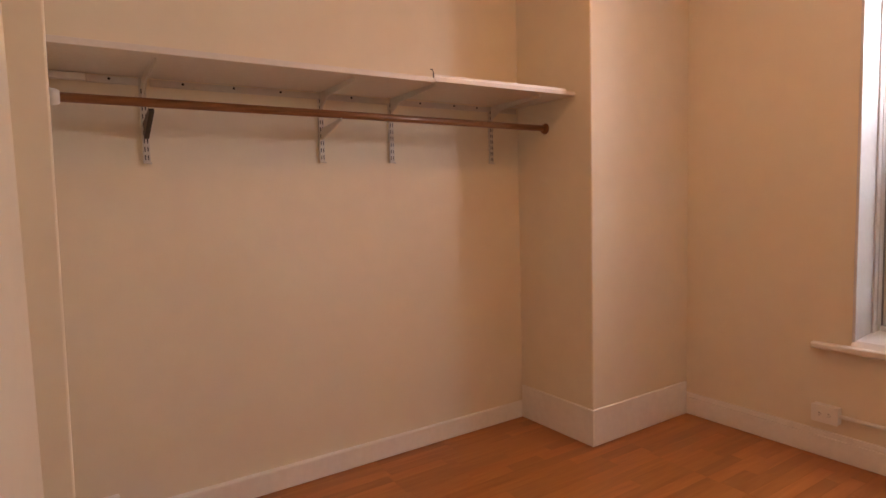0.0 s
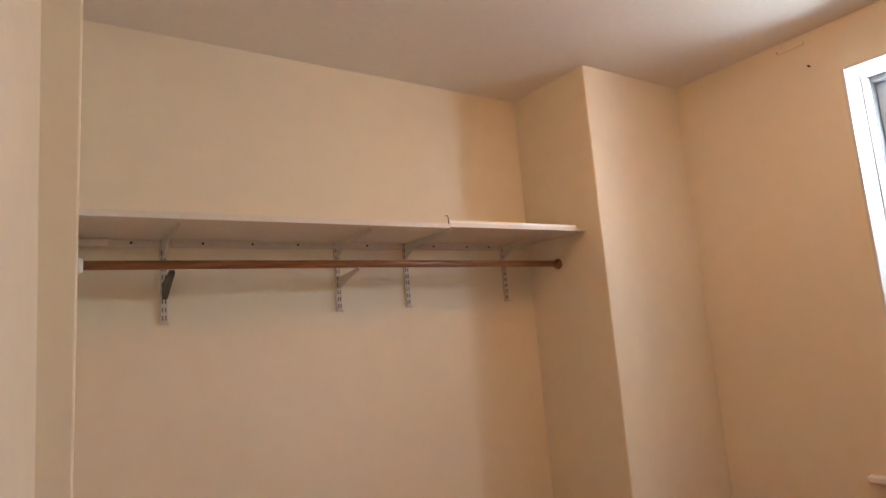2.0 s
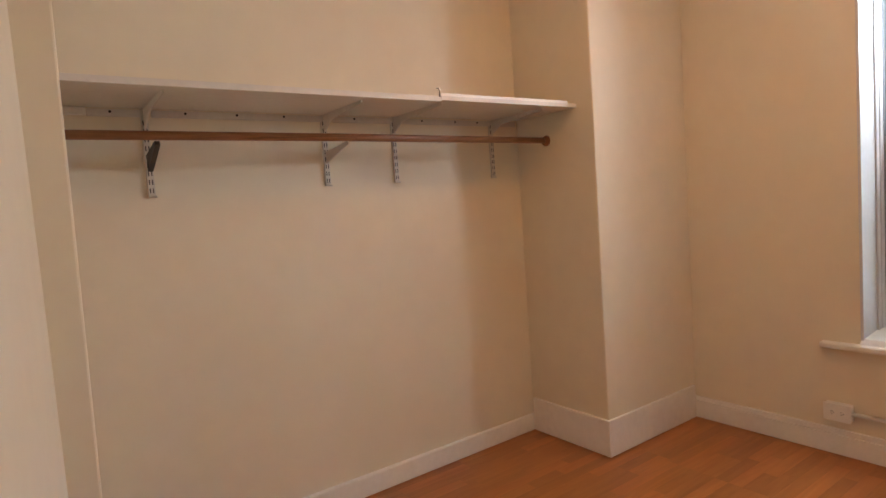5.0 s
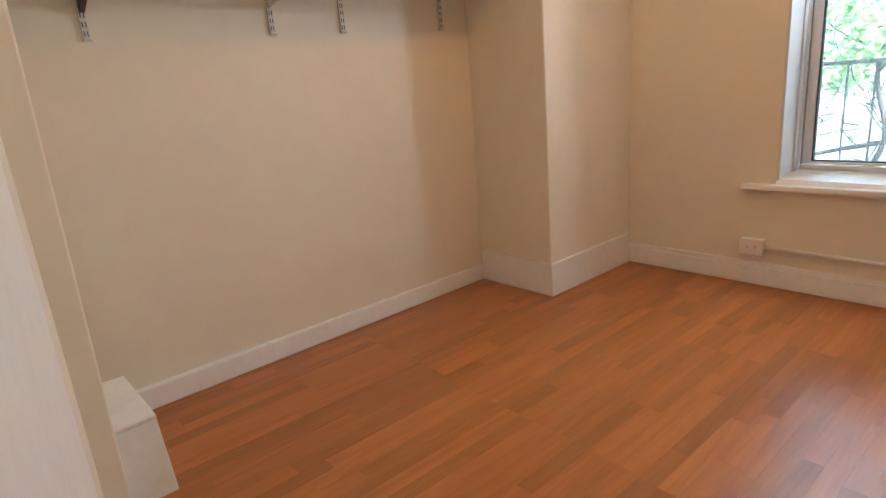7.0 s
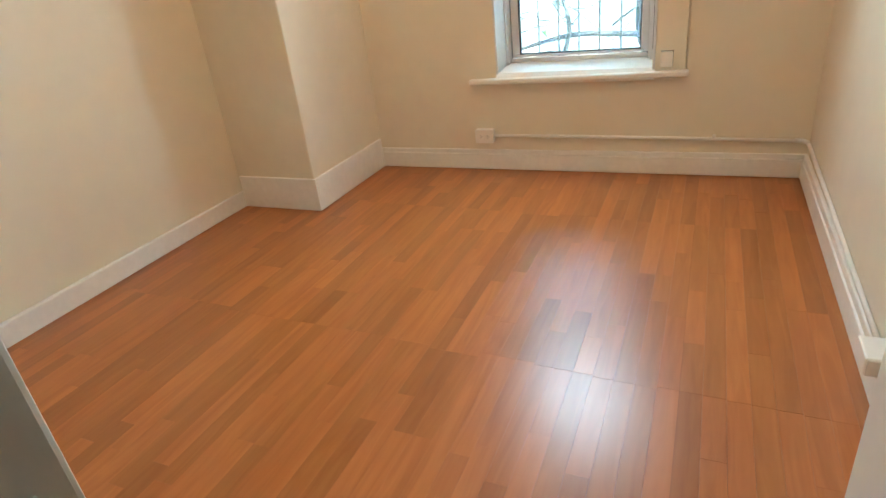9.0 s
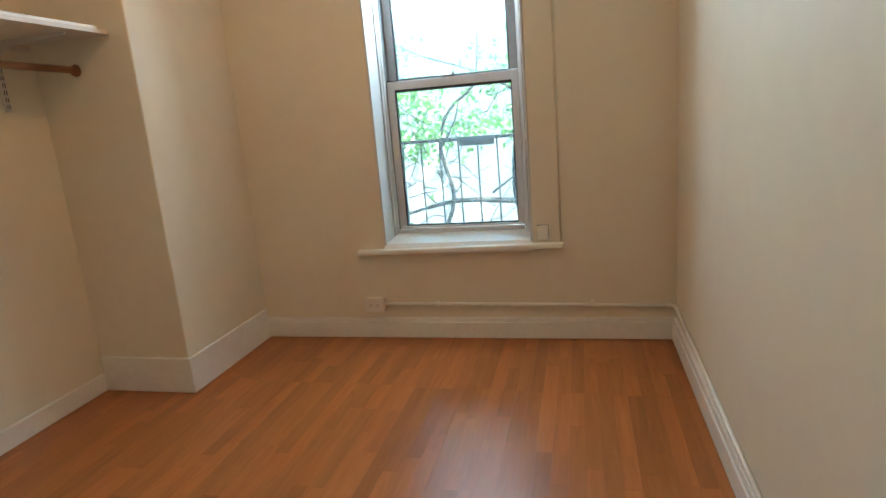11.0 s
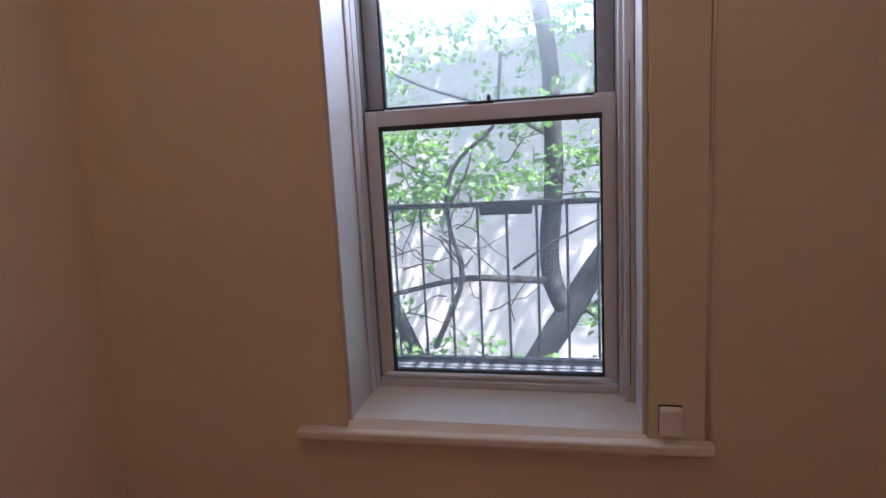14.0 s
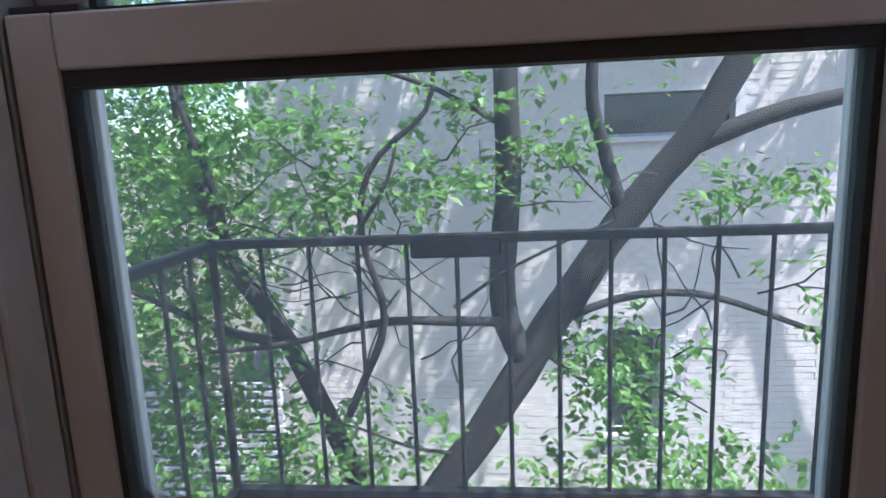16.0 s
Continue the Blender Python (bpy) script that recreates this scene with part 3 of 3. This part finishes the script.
block(NX + 0.007, NX + 0.4, WY0, VY0, VZ0, VZ1, bm=b)
block(NX + 0.007, NX + 0.4, VY1, WY1, VZ0, VZ1, bm=b)
block(NX + 0.007, NX + 0.4, WY0, WY1, WZ1 - 0.8, NTOP, bm=b)
block(NX + 0.4, 16, -9, 4.15, GZ - 0.2, NTOP, bm=b)
neighbour = structure("wall_neighbour", b, MORTAR, "pale painted brick wall of the house across the yard", "wall")
nw = thing("neighbour_window", "dark recessed window with a pale stone sill", "window")
part("pane", block(NX + 0.17, NX + 0.19, WY0, WY1, WZ0, WZ1 - 0.8), material("dark_window", (0.03, 0.035, 0.04), 0.12), nw)
part("frame", block(NX + 0.13, NX + 0.17, WY0, WY1, WZ0, WZ0 + 0.035, 0.004), ALU, nw)
part("window_sill", block(NX - 0.07, NX + 0.15, WY0 - 0.06, WY1 + 0.06, WZ0 - 0.06, WZ0, 0.008), MORTAR, nw, "pale stone sill")
lw = thing("neighbour_window", "narrow dark lower window with a stone sill behind leaves", "window")
part("pane", block(NX + 0.17, NX + 0.19, VY0, VY1, VZ0, VZ1), material("dark_lower_window", (0.03, 0.035, 0.04), 0.15), lw)
part("frame", block(NX + 0.13, NX + 0.17, VY0, VY0 + 0.05, VZ0, VZ1, 0.004), ALU, lw)
part("frame", block(NX + 0.13, NX + 0.17, VY1 - 0.05, VY1, VZ0, VZ1, 0.004), ALU, lw)
part("frame", block(NX + 0.12, NX + 0.17, VY0 + 0.05, VY1 - 0.05, -1.37, -1.32, 0.004), ALU, lw)
part("window_sill", block(NX - 0.06, NX + 0.15, VY0 - 0.06, VY1 + 0.06, VZ0 - 0.07, VZ0, 0.008), MORTAR, lw, "pale stone sill")
fence = thing("slatted_fence", "low weathered grey slatted screen among the bushes", "fence")
for i in range(22):
    z = GZ + 0.12 + i * 0.098
    part("slat", block(9.10, 9.125, 3.72, 5.7, z, z + 0.055, 0.004), MORTAR, fence)
for y in (3.72, 4.7, 5.66):
    part("post", block(9.13, 9.19, y, y + 0.06, GZ - 0.1, -0.95, 0.006), MORTAR, fence)
b = block(9.2, 9.45, 4.3, 9.5, GZ - 0.1, -0.9)
garden = structure("wall_garden", b, material("old_brown_brick", (0.22, 0.17, 0.14), 0.9, vary=0.25, grain=12, bump=0.6, bump_scale=20), "low brown brick garden wall", "wall")

# ---- fire escape ----
fe = thing("fire_escape", "black iron fire escape balcony outside the window", "fire escape")
RX, RT, PZ = 5.27, 1.135, 0.215
YL, YR = 2.33, -0.45
part("top_rail", block(RX - 0.02, RX + 0.02, YR, YL, RT - 0.030, RT, 0.004), IRON, fe)
part("top_rail", block(4.10, RX - 0.02, YL - 0.02, YL + 0.02, RT - 0.034, RT - 0.004, 0.004), IRON, fe)
part("top_rail", block(4.10, RX - 0.02, YR - 0.02, YR + 0.02, RT - 0.034, RT - 0.004, 0.004), IRON, fe)
part("bottom_rail", block(RX - 0.018, RX + 0.018, YR, YL, PZ - 0.01, PZ + 0.03, 0.003), IRON, fe)
part("bottom_rail", block(4.10, RX - 0.018, YL - 0.018, YL + 0.018, PZ - 0.01, PZ + 0.03, 0.003), IRON, fe)
part("bottom_rail", block(4.10, RX - 0.018, YR - 0.018, YR + 0.018, PZ - 0.01, PZ + 0.03, 0.003), IRON, fe)
for i in range(17):
    y = 2.162 - 0.1618 * i
    part("baluster", tube([(RX, y, PZ + 0.03), (RX, y + 0.002 * math.sin(i * 2.1), 0.7), (RX, y, RT - 0.03)], 0.0078, 8), IRON, fe)
for i in range(7):
    x = 5.12 - 0.155 * i
    for yy in (YL, YR):
        part("baluster", tube([(x, yy, PZ + 0.03), (x, yy, RT - 0.034)], 0.0078, 8), IRON, fe)
for yy in (YL, YR):
    part("corner_post", block(RX - 0.011, RX + 0.011, yy - 0.011, yy + 0.011, PZ - 0.02, RT + 0.004, 0.003), IRON, fe)
plate = part("name_plate", block(RX - 0.030, RX - 0.021, 1.372, 1.660, 1.062, 1.122, 0.012, seg=3), IRON, fe, "blank black iron plate")
for y in (1.40, 1.632):
    part("bolt", tube([(RX - 0.030, y, 1.092), (RX - 0.036, y, 1.092)], 0.008, 8), IRON, plate)
for i in range(19):
    x = 4.16 + i * 0.058
    part("slat", block(x, x + 0.036, YR + 0.02, YL - 0.02, PZ - 0.012, PZ, 0.002), SLATS, fe)
for y in (-0.4, 0.45, 1.35, 2.25):
    part("cross_bar", block(4.09, RX, y - 0.02, y + 0.02, PZ - 0.06, PZ - 0.012, 0.003), IRON, fe)
    part("wall_strut", tube([(4.09, y, PZ - 0.95), (RX - 0.05, y, PZ - 0.05)], 0.016, 8), IRON, fe)

# the landing of the storey above, whose bars stripe the sunlight on the rail and platform
up = thing("fire_escape", "iron slat landing of the fire escape one storey higher", "fire escape")
UZ, UY0, UY1 = 3.22, -2.1, 2.33
for i in range(int((UY1 - UY0) / 0.088)):
    y = UY0 + 0.02 + i * 0.088
    part("slat", block(4.13, RX, y, y + 0.036, UZ - 0.012, UZ, 0.002), SLATS, up)
for x in (4.11, 4.68, RX - 0.02):
    part("cross_bar", block(x, x + 0.02, UY0, UY1, UZ - 0.06, UZ - 0.012, 0.003), IRON, up)
for y in (UY0 + 0.1, 0.45, UY1 - 0.1):
    part("wall_strut", tube([(4.09, y, UZ - 0.75), (RX - 0.05, y, UZ - 0.05)], 0.016, 8), IRON, up)

# ---- trees ----
rng = random.Random(7)


def leaf_cloud(centres, size, bm):
    """Leaflets of folded blades, strewn round centres (place, spread, count)."""
    for (cx, cy, cz), (sx, sy, sz), count in centres:
        k = 0
        while k < count:
            twig = Vector((rng.gauss(cx, sx), rng.gauss(cy, sy), rng.gauss(cz, sz)))
            n = rng.randint(4, 9)
            aim = Vector((rng.uniform(-1, 1), rng.uniform(-1, 1), rng.uniform(-0.7, 0.3))).normalized()
            for j in range(n):
                p = twig + aim * (j * 0.03) + Vector((rng.gauss(0, 0.025), rng.gauss(0, 0.025), rng.gauss(0, 0.02)))
                d = (aim + Vector((rng.uniform(-1, 1), rng.uniform(-1, 1), rng.uniform(-0.9, 0.5)))).normalized()
                s = d.cross(Vector((rng.uniform(-0.5, 0.5), rng.uniform(-0.5, 0.5), 1))).normalized()
                up = s.cross(d)
                ln = size * rng.uniform(0.6, 1.3)
                w = ln * rng.uniform(0.26, 0.4)
                v = [bm.verts.new(q) for q in (p, p + d * ln * 0.45 + s * w + up * ln * 0.1, p + d * ln, p + d * ln * 0.45 - s * w + up * ln * 0.1)]
                bm.faces.new((v[0], v[1], v[2]))
                bm.faces.new((v[0], v[2], v[3]))
            k += n
    return bm


def limb(tree, name, pts, r0, r1):
    """A tapering, slightly crooked limb; each stretch is broken up and jittered."""
    fine = []
    for a, c in zip(pts, pts[1:]):
        a, c = Vector(a), Vector(c)
        steps = max(2, int((c - a).length / 0.12))
        for i in range(steps):
            q = a.lerp(c, i / steps)
            fine.append(q + Vector(noise.noise_vector(q * 3.1)) * r0 * 0.35)
    fine.append(Vector(pts[-1]))
    for _ in range(2):
        fine = [fine[0]] + [(fine[i - 1] + fine[i] * 2 + fine[i + 1]) / 4 for i in range(1, len(fine) - 1)] + [fine[-1]]
    n = len(fine)
    radii = [(r0 + (r1 - r0) * i / (n - 1)) * (1 + 0.10 * noise.noise(fine[i] * 6)) for i in range(n)]
    return part(name, tube(fine, radii, 10), BARK, tree, smooth=True)


def twigs(tree, start, count, reach):
    for _ in range(count):
        p = Vector(start) + Vector((rng.gauss(0, 0.25), rng.gauss(0, 0.5), rng.gauss(0, 0.4)))
        d = Vector((rng.uniform(-0.4, 0.4), rng.uniform(-1, 1), rng.uniform(-0.6, 0.9))).normalized()
        pts = [p]
        for _ in range(5):
            d = (d + Vector((rng.gauss(0, 0.25), rng.gauss(0, 0.3), rng.gauss(0, 0.3)))).normalized()
            pts.append(pts[-1] + d * reach / 5)
        part("twig", tube(pts, [0.008, 0.007, 0.006, 0.005, 0.004, 0.003], 5), BARK, tree)


tree = thing("tree", "leaning grey-barked tree with forked trunk and bright leaves", "tree", group="yard trees")
limb(tree, "trunk", [(7.0, 2.75, GZ - 0.1), (7.0, 2.25, -1.6), (7.0, 1.73, -0.75), (7.0, 1.24, -0.03), (7.0, 0.67, 0.9), (7.0, 0.21, 1.4), (7.0, -0.07, 1.94), (7.1, -0.5, 3.2), (7.2, -0.8, 4.6)], 0.142, 0.06)
limb(tree, "limb", [(7.0, 1.2, 0.02), (7.0, 1.37, 0.30), (7.0, 1.37, 0.64), (7.0, 1.3, 1.05), (7.0, 1.31, 1.55), (7.0, 1.32, 2.06), (7.0, 1.40, 2.6), (7.1, 1.7, 3.6), (7.0, 1.9, 4.8)], 0.088, 0.045)
limb(tree, "limb", [(7.0, 0.63, 0.94), (7.0, 0.76, 1.39), (7.0, 0.83, 1.61), (7.0, 0.80, 2.0), (6.9, 0.9, 2.7), (6.7, 1.0, 3.6)], 0.045, 0.018)
limb(tree, "limb", [(7.0, 0.25, 1.34), (7.0, -0.03, 1.48), (7.0, -0.29, 1.56), (7.0, -0.75, 1.62), (7.1, -1.6, 2.0)], 0.06, 0.03)
limb(tree, "branch", [(6.9, 1.38, 0.34), (6.8, 1.74, 0.38), (6.8, 2.01, 0.40), (6.8, 2.29, 0.35), (6.8, 2.71, 0.23), (6.8, 3.2, 0.2)], 0.032, 0.014)
limb(tree, "branch", [(7.0, 0.95, 0.33), (7.0, 0.67, 0.47), (7.0, 0.21, 0.50), (7.0, -0.05, 0.41), (7.0, -0.6, 0.19), (7.0, -1.1, 0.1)], 0.028, 0.010)
limb(tree, "branch", [(6.75, 2.32, -0.2), (6.7, 2.02, 0.42), (6.65, 2.16, 0.93), (6.6, 2.11, 1.29), (6.6, 1.92, 1.48), (6.6, 1.71, 1.57), (6.6, 1.66, 2.2)], 0.026, 0.012)
limb(tree, "branch", [(6.6, 2.13, 1.0), (6.6, 1.95, 1.24), (6.6, 1.91, 1.48)], 0.015, 0.009)
limb(tree, "branch", [(6.9, 1.66, 0.44), (6.9, 1.35, 0.66), (6.9, 1.02, 0.82), (6.9, 0.7, 0.95)], 0.014, 0.006)
limb(tree, "branch", [(7.0, 1.31, 1.5), (6.9, 1.7, 1.75), (6.9, 2.3, 1.95), (6.9, 3.0, 2.3)], 0.018, 0.007)
limb(tree, "branch", [(7.0, 1.1, 0.1), (7.0, 0.8, -0.15), (7.0, 0.4, -0.1), (7.0, 0.1, -0.3)], 0.014, 0.006)
limb(tree, "branch", [(7.0, 1.6, -0.6), (6.9, 2.0, -0.5), (6.8, 2.4, -0.25), (6.8, 2.7, -0.3)], 0.014, 0.006)
twigs(tree, (6.9, 2.0, 0.8), 22, 0.7)
twigs(tree, (6.9, 0.2, 0.6), 16, 0.6)
bm = leaf_cloud([((6.9, 2.5, 1.55), (0.2, 0.28, 0.10), 374), ((6.9, 2.5, 1.12), (0.2, 0.25, 0.12), 408),
                 ((6.9, 1.85, 1.18), (0.2, 0.35, 0.10), 561), ((6.9, 1.6, 1.65), (0.2, 0.2, 0.15), 187),
                 ((6.9, 1.06, 1.35), (0.2, 0.16, 0.10), 255), ((7.1, -0.05, 1.09), (0.15, 0.2, 0.09), 221),
                 ((7.1, -0.5, 1.15), (0.15, 0.12, 0.06), 102), ((7.1, 0.6, 0.05), (0.15, 0.24, 0.17), 714),
                 ((7.0, 0.3, -0.62), (0.2, 0.40, 0.14), 884), ((6.9, 2.75, -0.6), (0.2, 0.28, 0.2), 510),
                 ((6.9, 2.15, -0.45), (0.2, 0.25, 0.2), 289), ((7.0, -0.5, 0.5), (0.15, 0.1, 0.2), 119),
                 ((7.2, 1.6, 2.5), (0.5, 1.0, 0.35), 1190), ((7.4, 1.0, 3.6), (0.8, 1.6, 0.5), 1530),
                 ((7.6, 2.2, 4.9), (1.2, 2.2, 0.6), 1870)], 0.076, bmesh.new())
part("crown", bm, LEAF, tree, "bright green leaves with gaps")

# added tree, trunk out of view; its crown throws shadow streaks on the wall
far = thing("tree", "added tree by the neighbour's wall that casts streaked shade on it", "tree", group="yard trees")
limb(far, "trunk", [(9.1, -3.9, GZ - 0.1), (9.2, -3.7, 0.0), (9.2, -3.0, 2.5), (9.3, -1.6, 4.6), (9.3, -1.2, 6.4)], 0.11, 0.04)
for k in range(9):
    z = 3.1 + k * 0.38
    limb(far, "branch", [(9.25, -2.1 + 0.1 * k, z), (9.4, -1.2 + 0.4 * rng.random(), z + 0.3), (9.5, 0.2 + 1.5 * rng.random(), z + 0.5 * rng.random()), (9.4, 1.6 + 2.2 * rng.random(), z + 0.7 * rng.random())], 0.035, 0.010)
for k in range(7):
    z = 3.6 + k * 0.6
    limb(far, "branch", [(9.25, -2.6 + 0.2 * k, z - 0.3), (8.9, -3.0 + rng.random(), z + 0.1), (8.6, -2.0 + 3.0 * rng.random(), z + 0.5), (8.5, -3.5 + 5.0 * rng.random(), z + 0.9)], 0.04, 0.010)
twigs(far, (9.4, 0.5, 3.6), 30, 1.0)
# leaf clumps set high up-sun purely as shadow casters for the brick wall
shade_tufts = []
for _ in range(150):
    z = rng.uniform(2.6, 7.6)
    shade_tufts.append(((rng.gauss(9.3, 0.2), rng.uniform(-3.6, 3.2), z), (0.05, 0.07, 0.06), 34))
for _ in range(70):
    shade_tufts.append(((rng.gauss(8.6, 0.15), rng.uniform(-5.6, 1.6), rng.uniform(4.2, 8.4)), (0.06, 0.08, 0.07), 34))
part("crown", leaf_cloud(shade_tufts, 0.10, bmesh.new()), LEAF, far, "open leaf tufts placed to streak the wall with shade")

bush = thing("tree", "dense leafy tree with a dark slanting trunk", "tree", group="yard trees")
limb(bush, "trunk", [(7.4, 1.9, GZ - 0.1), (7.4, 2.2, -1.7), (7.4, 2.46, -1.05), (7.4, 2.73, -0.34), (7.4, 2.94, 0.13), (7.4, 3.31, 0.67), (7.5, 3.6, 1.6), (7.6, 3.7, 3.0)], 0.10, 0.04)
limb(bush, "limb", [(7.4, 2.9, 0.05), (7.2, 3.3, 0.2), (7.0, 3.9, 0.6)], 0.04, 0.015)
limb(bush, "limb", [(7.4, 3.3, 0.7), (7.1, 3.2, 1.2), (7.0, 3.45, 2.1)], 0.035, 0.012)
twigs(bush, (7.2, 3.2, 0.6), 24, 0.7)
bm = leaf_cloud([((7.5, 3.55, 1.3), (0.35, 0.33, 0.42), 2550), ((7.5, 3.6, 0.2), (0.3, 0.35, 0.4), 1190),
                 ((7.8, 4.1, 0.9), (0.4, 0.45, 0.8), 2400), ((7.5, 3.9, -0.4), (0.4, 0.45, 0.4), 1300), ((7.2, 3.5, -0.7), (0.3, 0.4, 0.3), 850), ((8.6, 4.9, 1.2), (0.6, 0.7, 1.0), 3740),
                 ((8.0, 4.3, 3.2), (0.8, 0.9, 0.7), 2550), ((8.6, 4.6, 2.0), (0.4, 0.5, 0.5), 2600), ((7.0, 2.7, -1.2), (0.3, 0.5, 0.3), 680)], 0.076, bmesh.new())
part("crown", bm, LEAF, bush, "dense green leaves")
hedge = tagged(new("shrubs", finish("shrubs", leaf_cloud([((9.0, 1.0, -2.6), (0.5, 2.5, 0.3), 2500), ((11.5, 7.5, 0.5), (0.8, 2.4, 2.0), 9000)], 0.12, bmesh.new()), LEAF)),
               "leafy green undergrowth in the back yard", "shrubs", "", "stuff")


# ---- pieces: bricks of the neighbour's wall ----
def box_lists(boxes):
    verts, faces = [], []
    for x0, x1, y0, y1, z0, z1 in boxes:
        o = len(verts)
        verts += [(x0, y0, z0), (x1, y0, z0), (x1, y1, z0), (x0, y1, z0), (x0, y0, z1), (x1, y0, z1), (x1, y1, z1), (x0, y1, z1)]
        faces += [(o + a, o + c, o + d, o + e) for a, c, d, e in ((0, 3, 2, 1), (4, 5, 6, 7), (0, 1, 5, 4), (1, 2, 6, 5), (2, 3, 7, 6), (3, 0, 4, 7))]
    return verts, faces


def joined(name, boxes, mat):
    me = bpy.data.meshes.new(name)
    verts, faces = box_lists(boxes)
    me.from_pydata(verts, [], faces)
    me.materials.append(mat)
    return me


BL, BH = 0.215, 0.075
single = joined("brick", [(0, 0.03, 0.004, BL - 0.006, 0.004, BH - 0.006)], BRICKS)
rest, made = [], 0
for r in range(int((NTOP - GZ) / BH)):
    z = GZ + r * BH
    off = (r % 2) * BL / 2
    k = 0
    while True:
        y = -4.6 + off + k * BL
        k += 1
        if y + BL > 4.15:
            break
        if WY0 - 0.07 < y + BL and y < WY1 + 0.07 and WZ0 - 0.08 < z + BH and z < WZ1 - 0.78:
            continue
        if VY0 - 0.07 < y + BL and y < VY1 + 0.07 and VZ0 - 0.09 < z + BH and z < VZ1 + 0.02:
            continue
        jut = rng.uniform(-0.004, 0.004)
        if -1.9 < y < 1.0 and -0.2 < z < 1.35 and made < 260:
            ob = new("brick", single)
            ob.parent, ob.location = neighbour, (NX + jut, y, z)
            made += 1
        else:
            rest.append((NX + jut, NX + 0.03, y + 0.004, y + BL - 0.006, z + 0.004, z + BH - 0.006))
ob = new("brickwork", joined("brickwork", rest, BRICKS))
ob.parent = neighbour
tagged(ob, kind="stuff")

# ---- pieces: floor strips ----
# three-strip laminate boards, 1.2 m by 0.19 m, their ends nearly in line across the room
SW, BOARD = 0.0635, 1.2
SPLITS = ((0.30, 0.50, 0.40), (0.45, 0.75), (0.60, 0.35, 0.25), (0.20, 0.55, 0.45), (0.75, 0.45), (0.40, 0.50, 0.30),
          (0.25, 0.35, 0.60), (0.35, 0.60, 0.25), (0.50, 0.20, 0.50), (0.55, 0.65))
LENGTHS = sorted({ln for split in SPLITS for ln in split})
plank_mesh = {ln: joined("plank", [(0.0002, ln - 0.0002, 0.0002, SW - 0.0002, -0.007, 0.0)], PLANK) for ln in LENGTHS}
rest, made = [], 0
for r in range(int(3.06 / SW) + 1):
    y = Y_RIGHT + r * SW - 0.002
    wide = min(SW, Y_BACK - y)
    if r % 3 == 0:
        nudge, drop = rng.uniform(-0.012, 0.012), rng.uniform(-0.0005, 0.0)
    for k in range(-4, 3):
        x = 1.785 + 0.035 * y + nudge + k * (BOARD + 0.0003)
        for ln in rng.choice(SPLITS):
            if x + ln > -1.6 and x < X_WIN:
                if made < 300 and x > 0.62 and x + ln < X_WIN and wide == SW:
                    ob = new("plank", plank_mesh[ln])
                    ob.parent, ob.location = floor, (x, y, drop * (k % 2))
                    made += 1
                else:
                    rest.append((max(x, -1.6) + 0.0002, min(x + ln, X_WIN) - 0.0002, y + 0.0002, y + wide - 0.0002, -0.007, 0.0))
            x += ln
ob = new("strip_flooring", joined("strip_flooring", rest, PLANK))
ob.parent = floor
tagged(ob, kind="stuff")
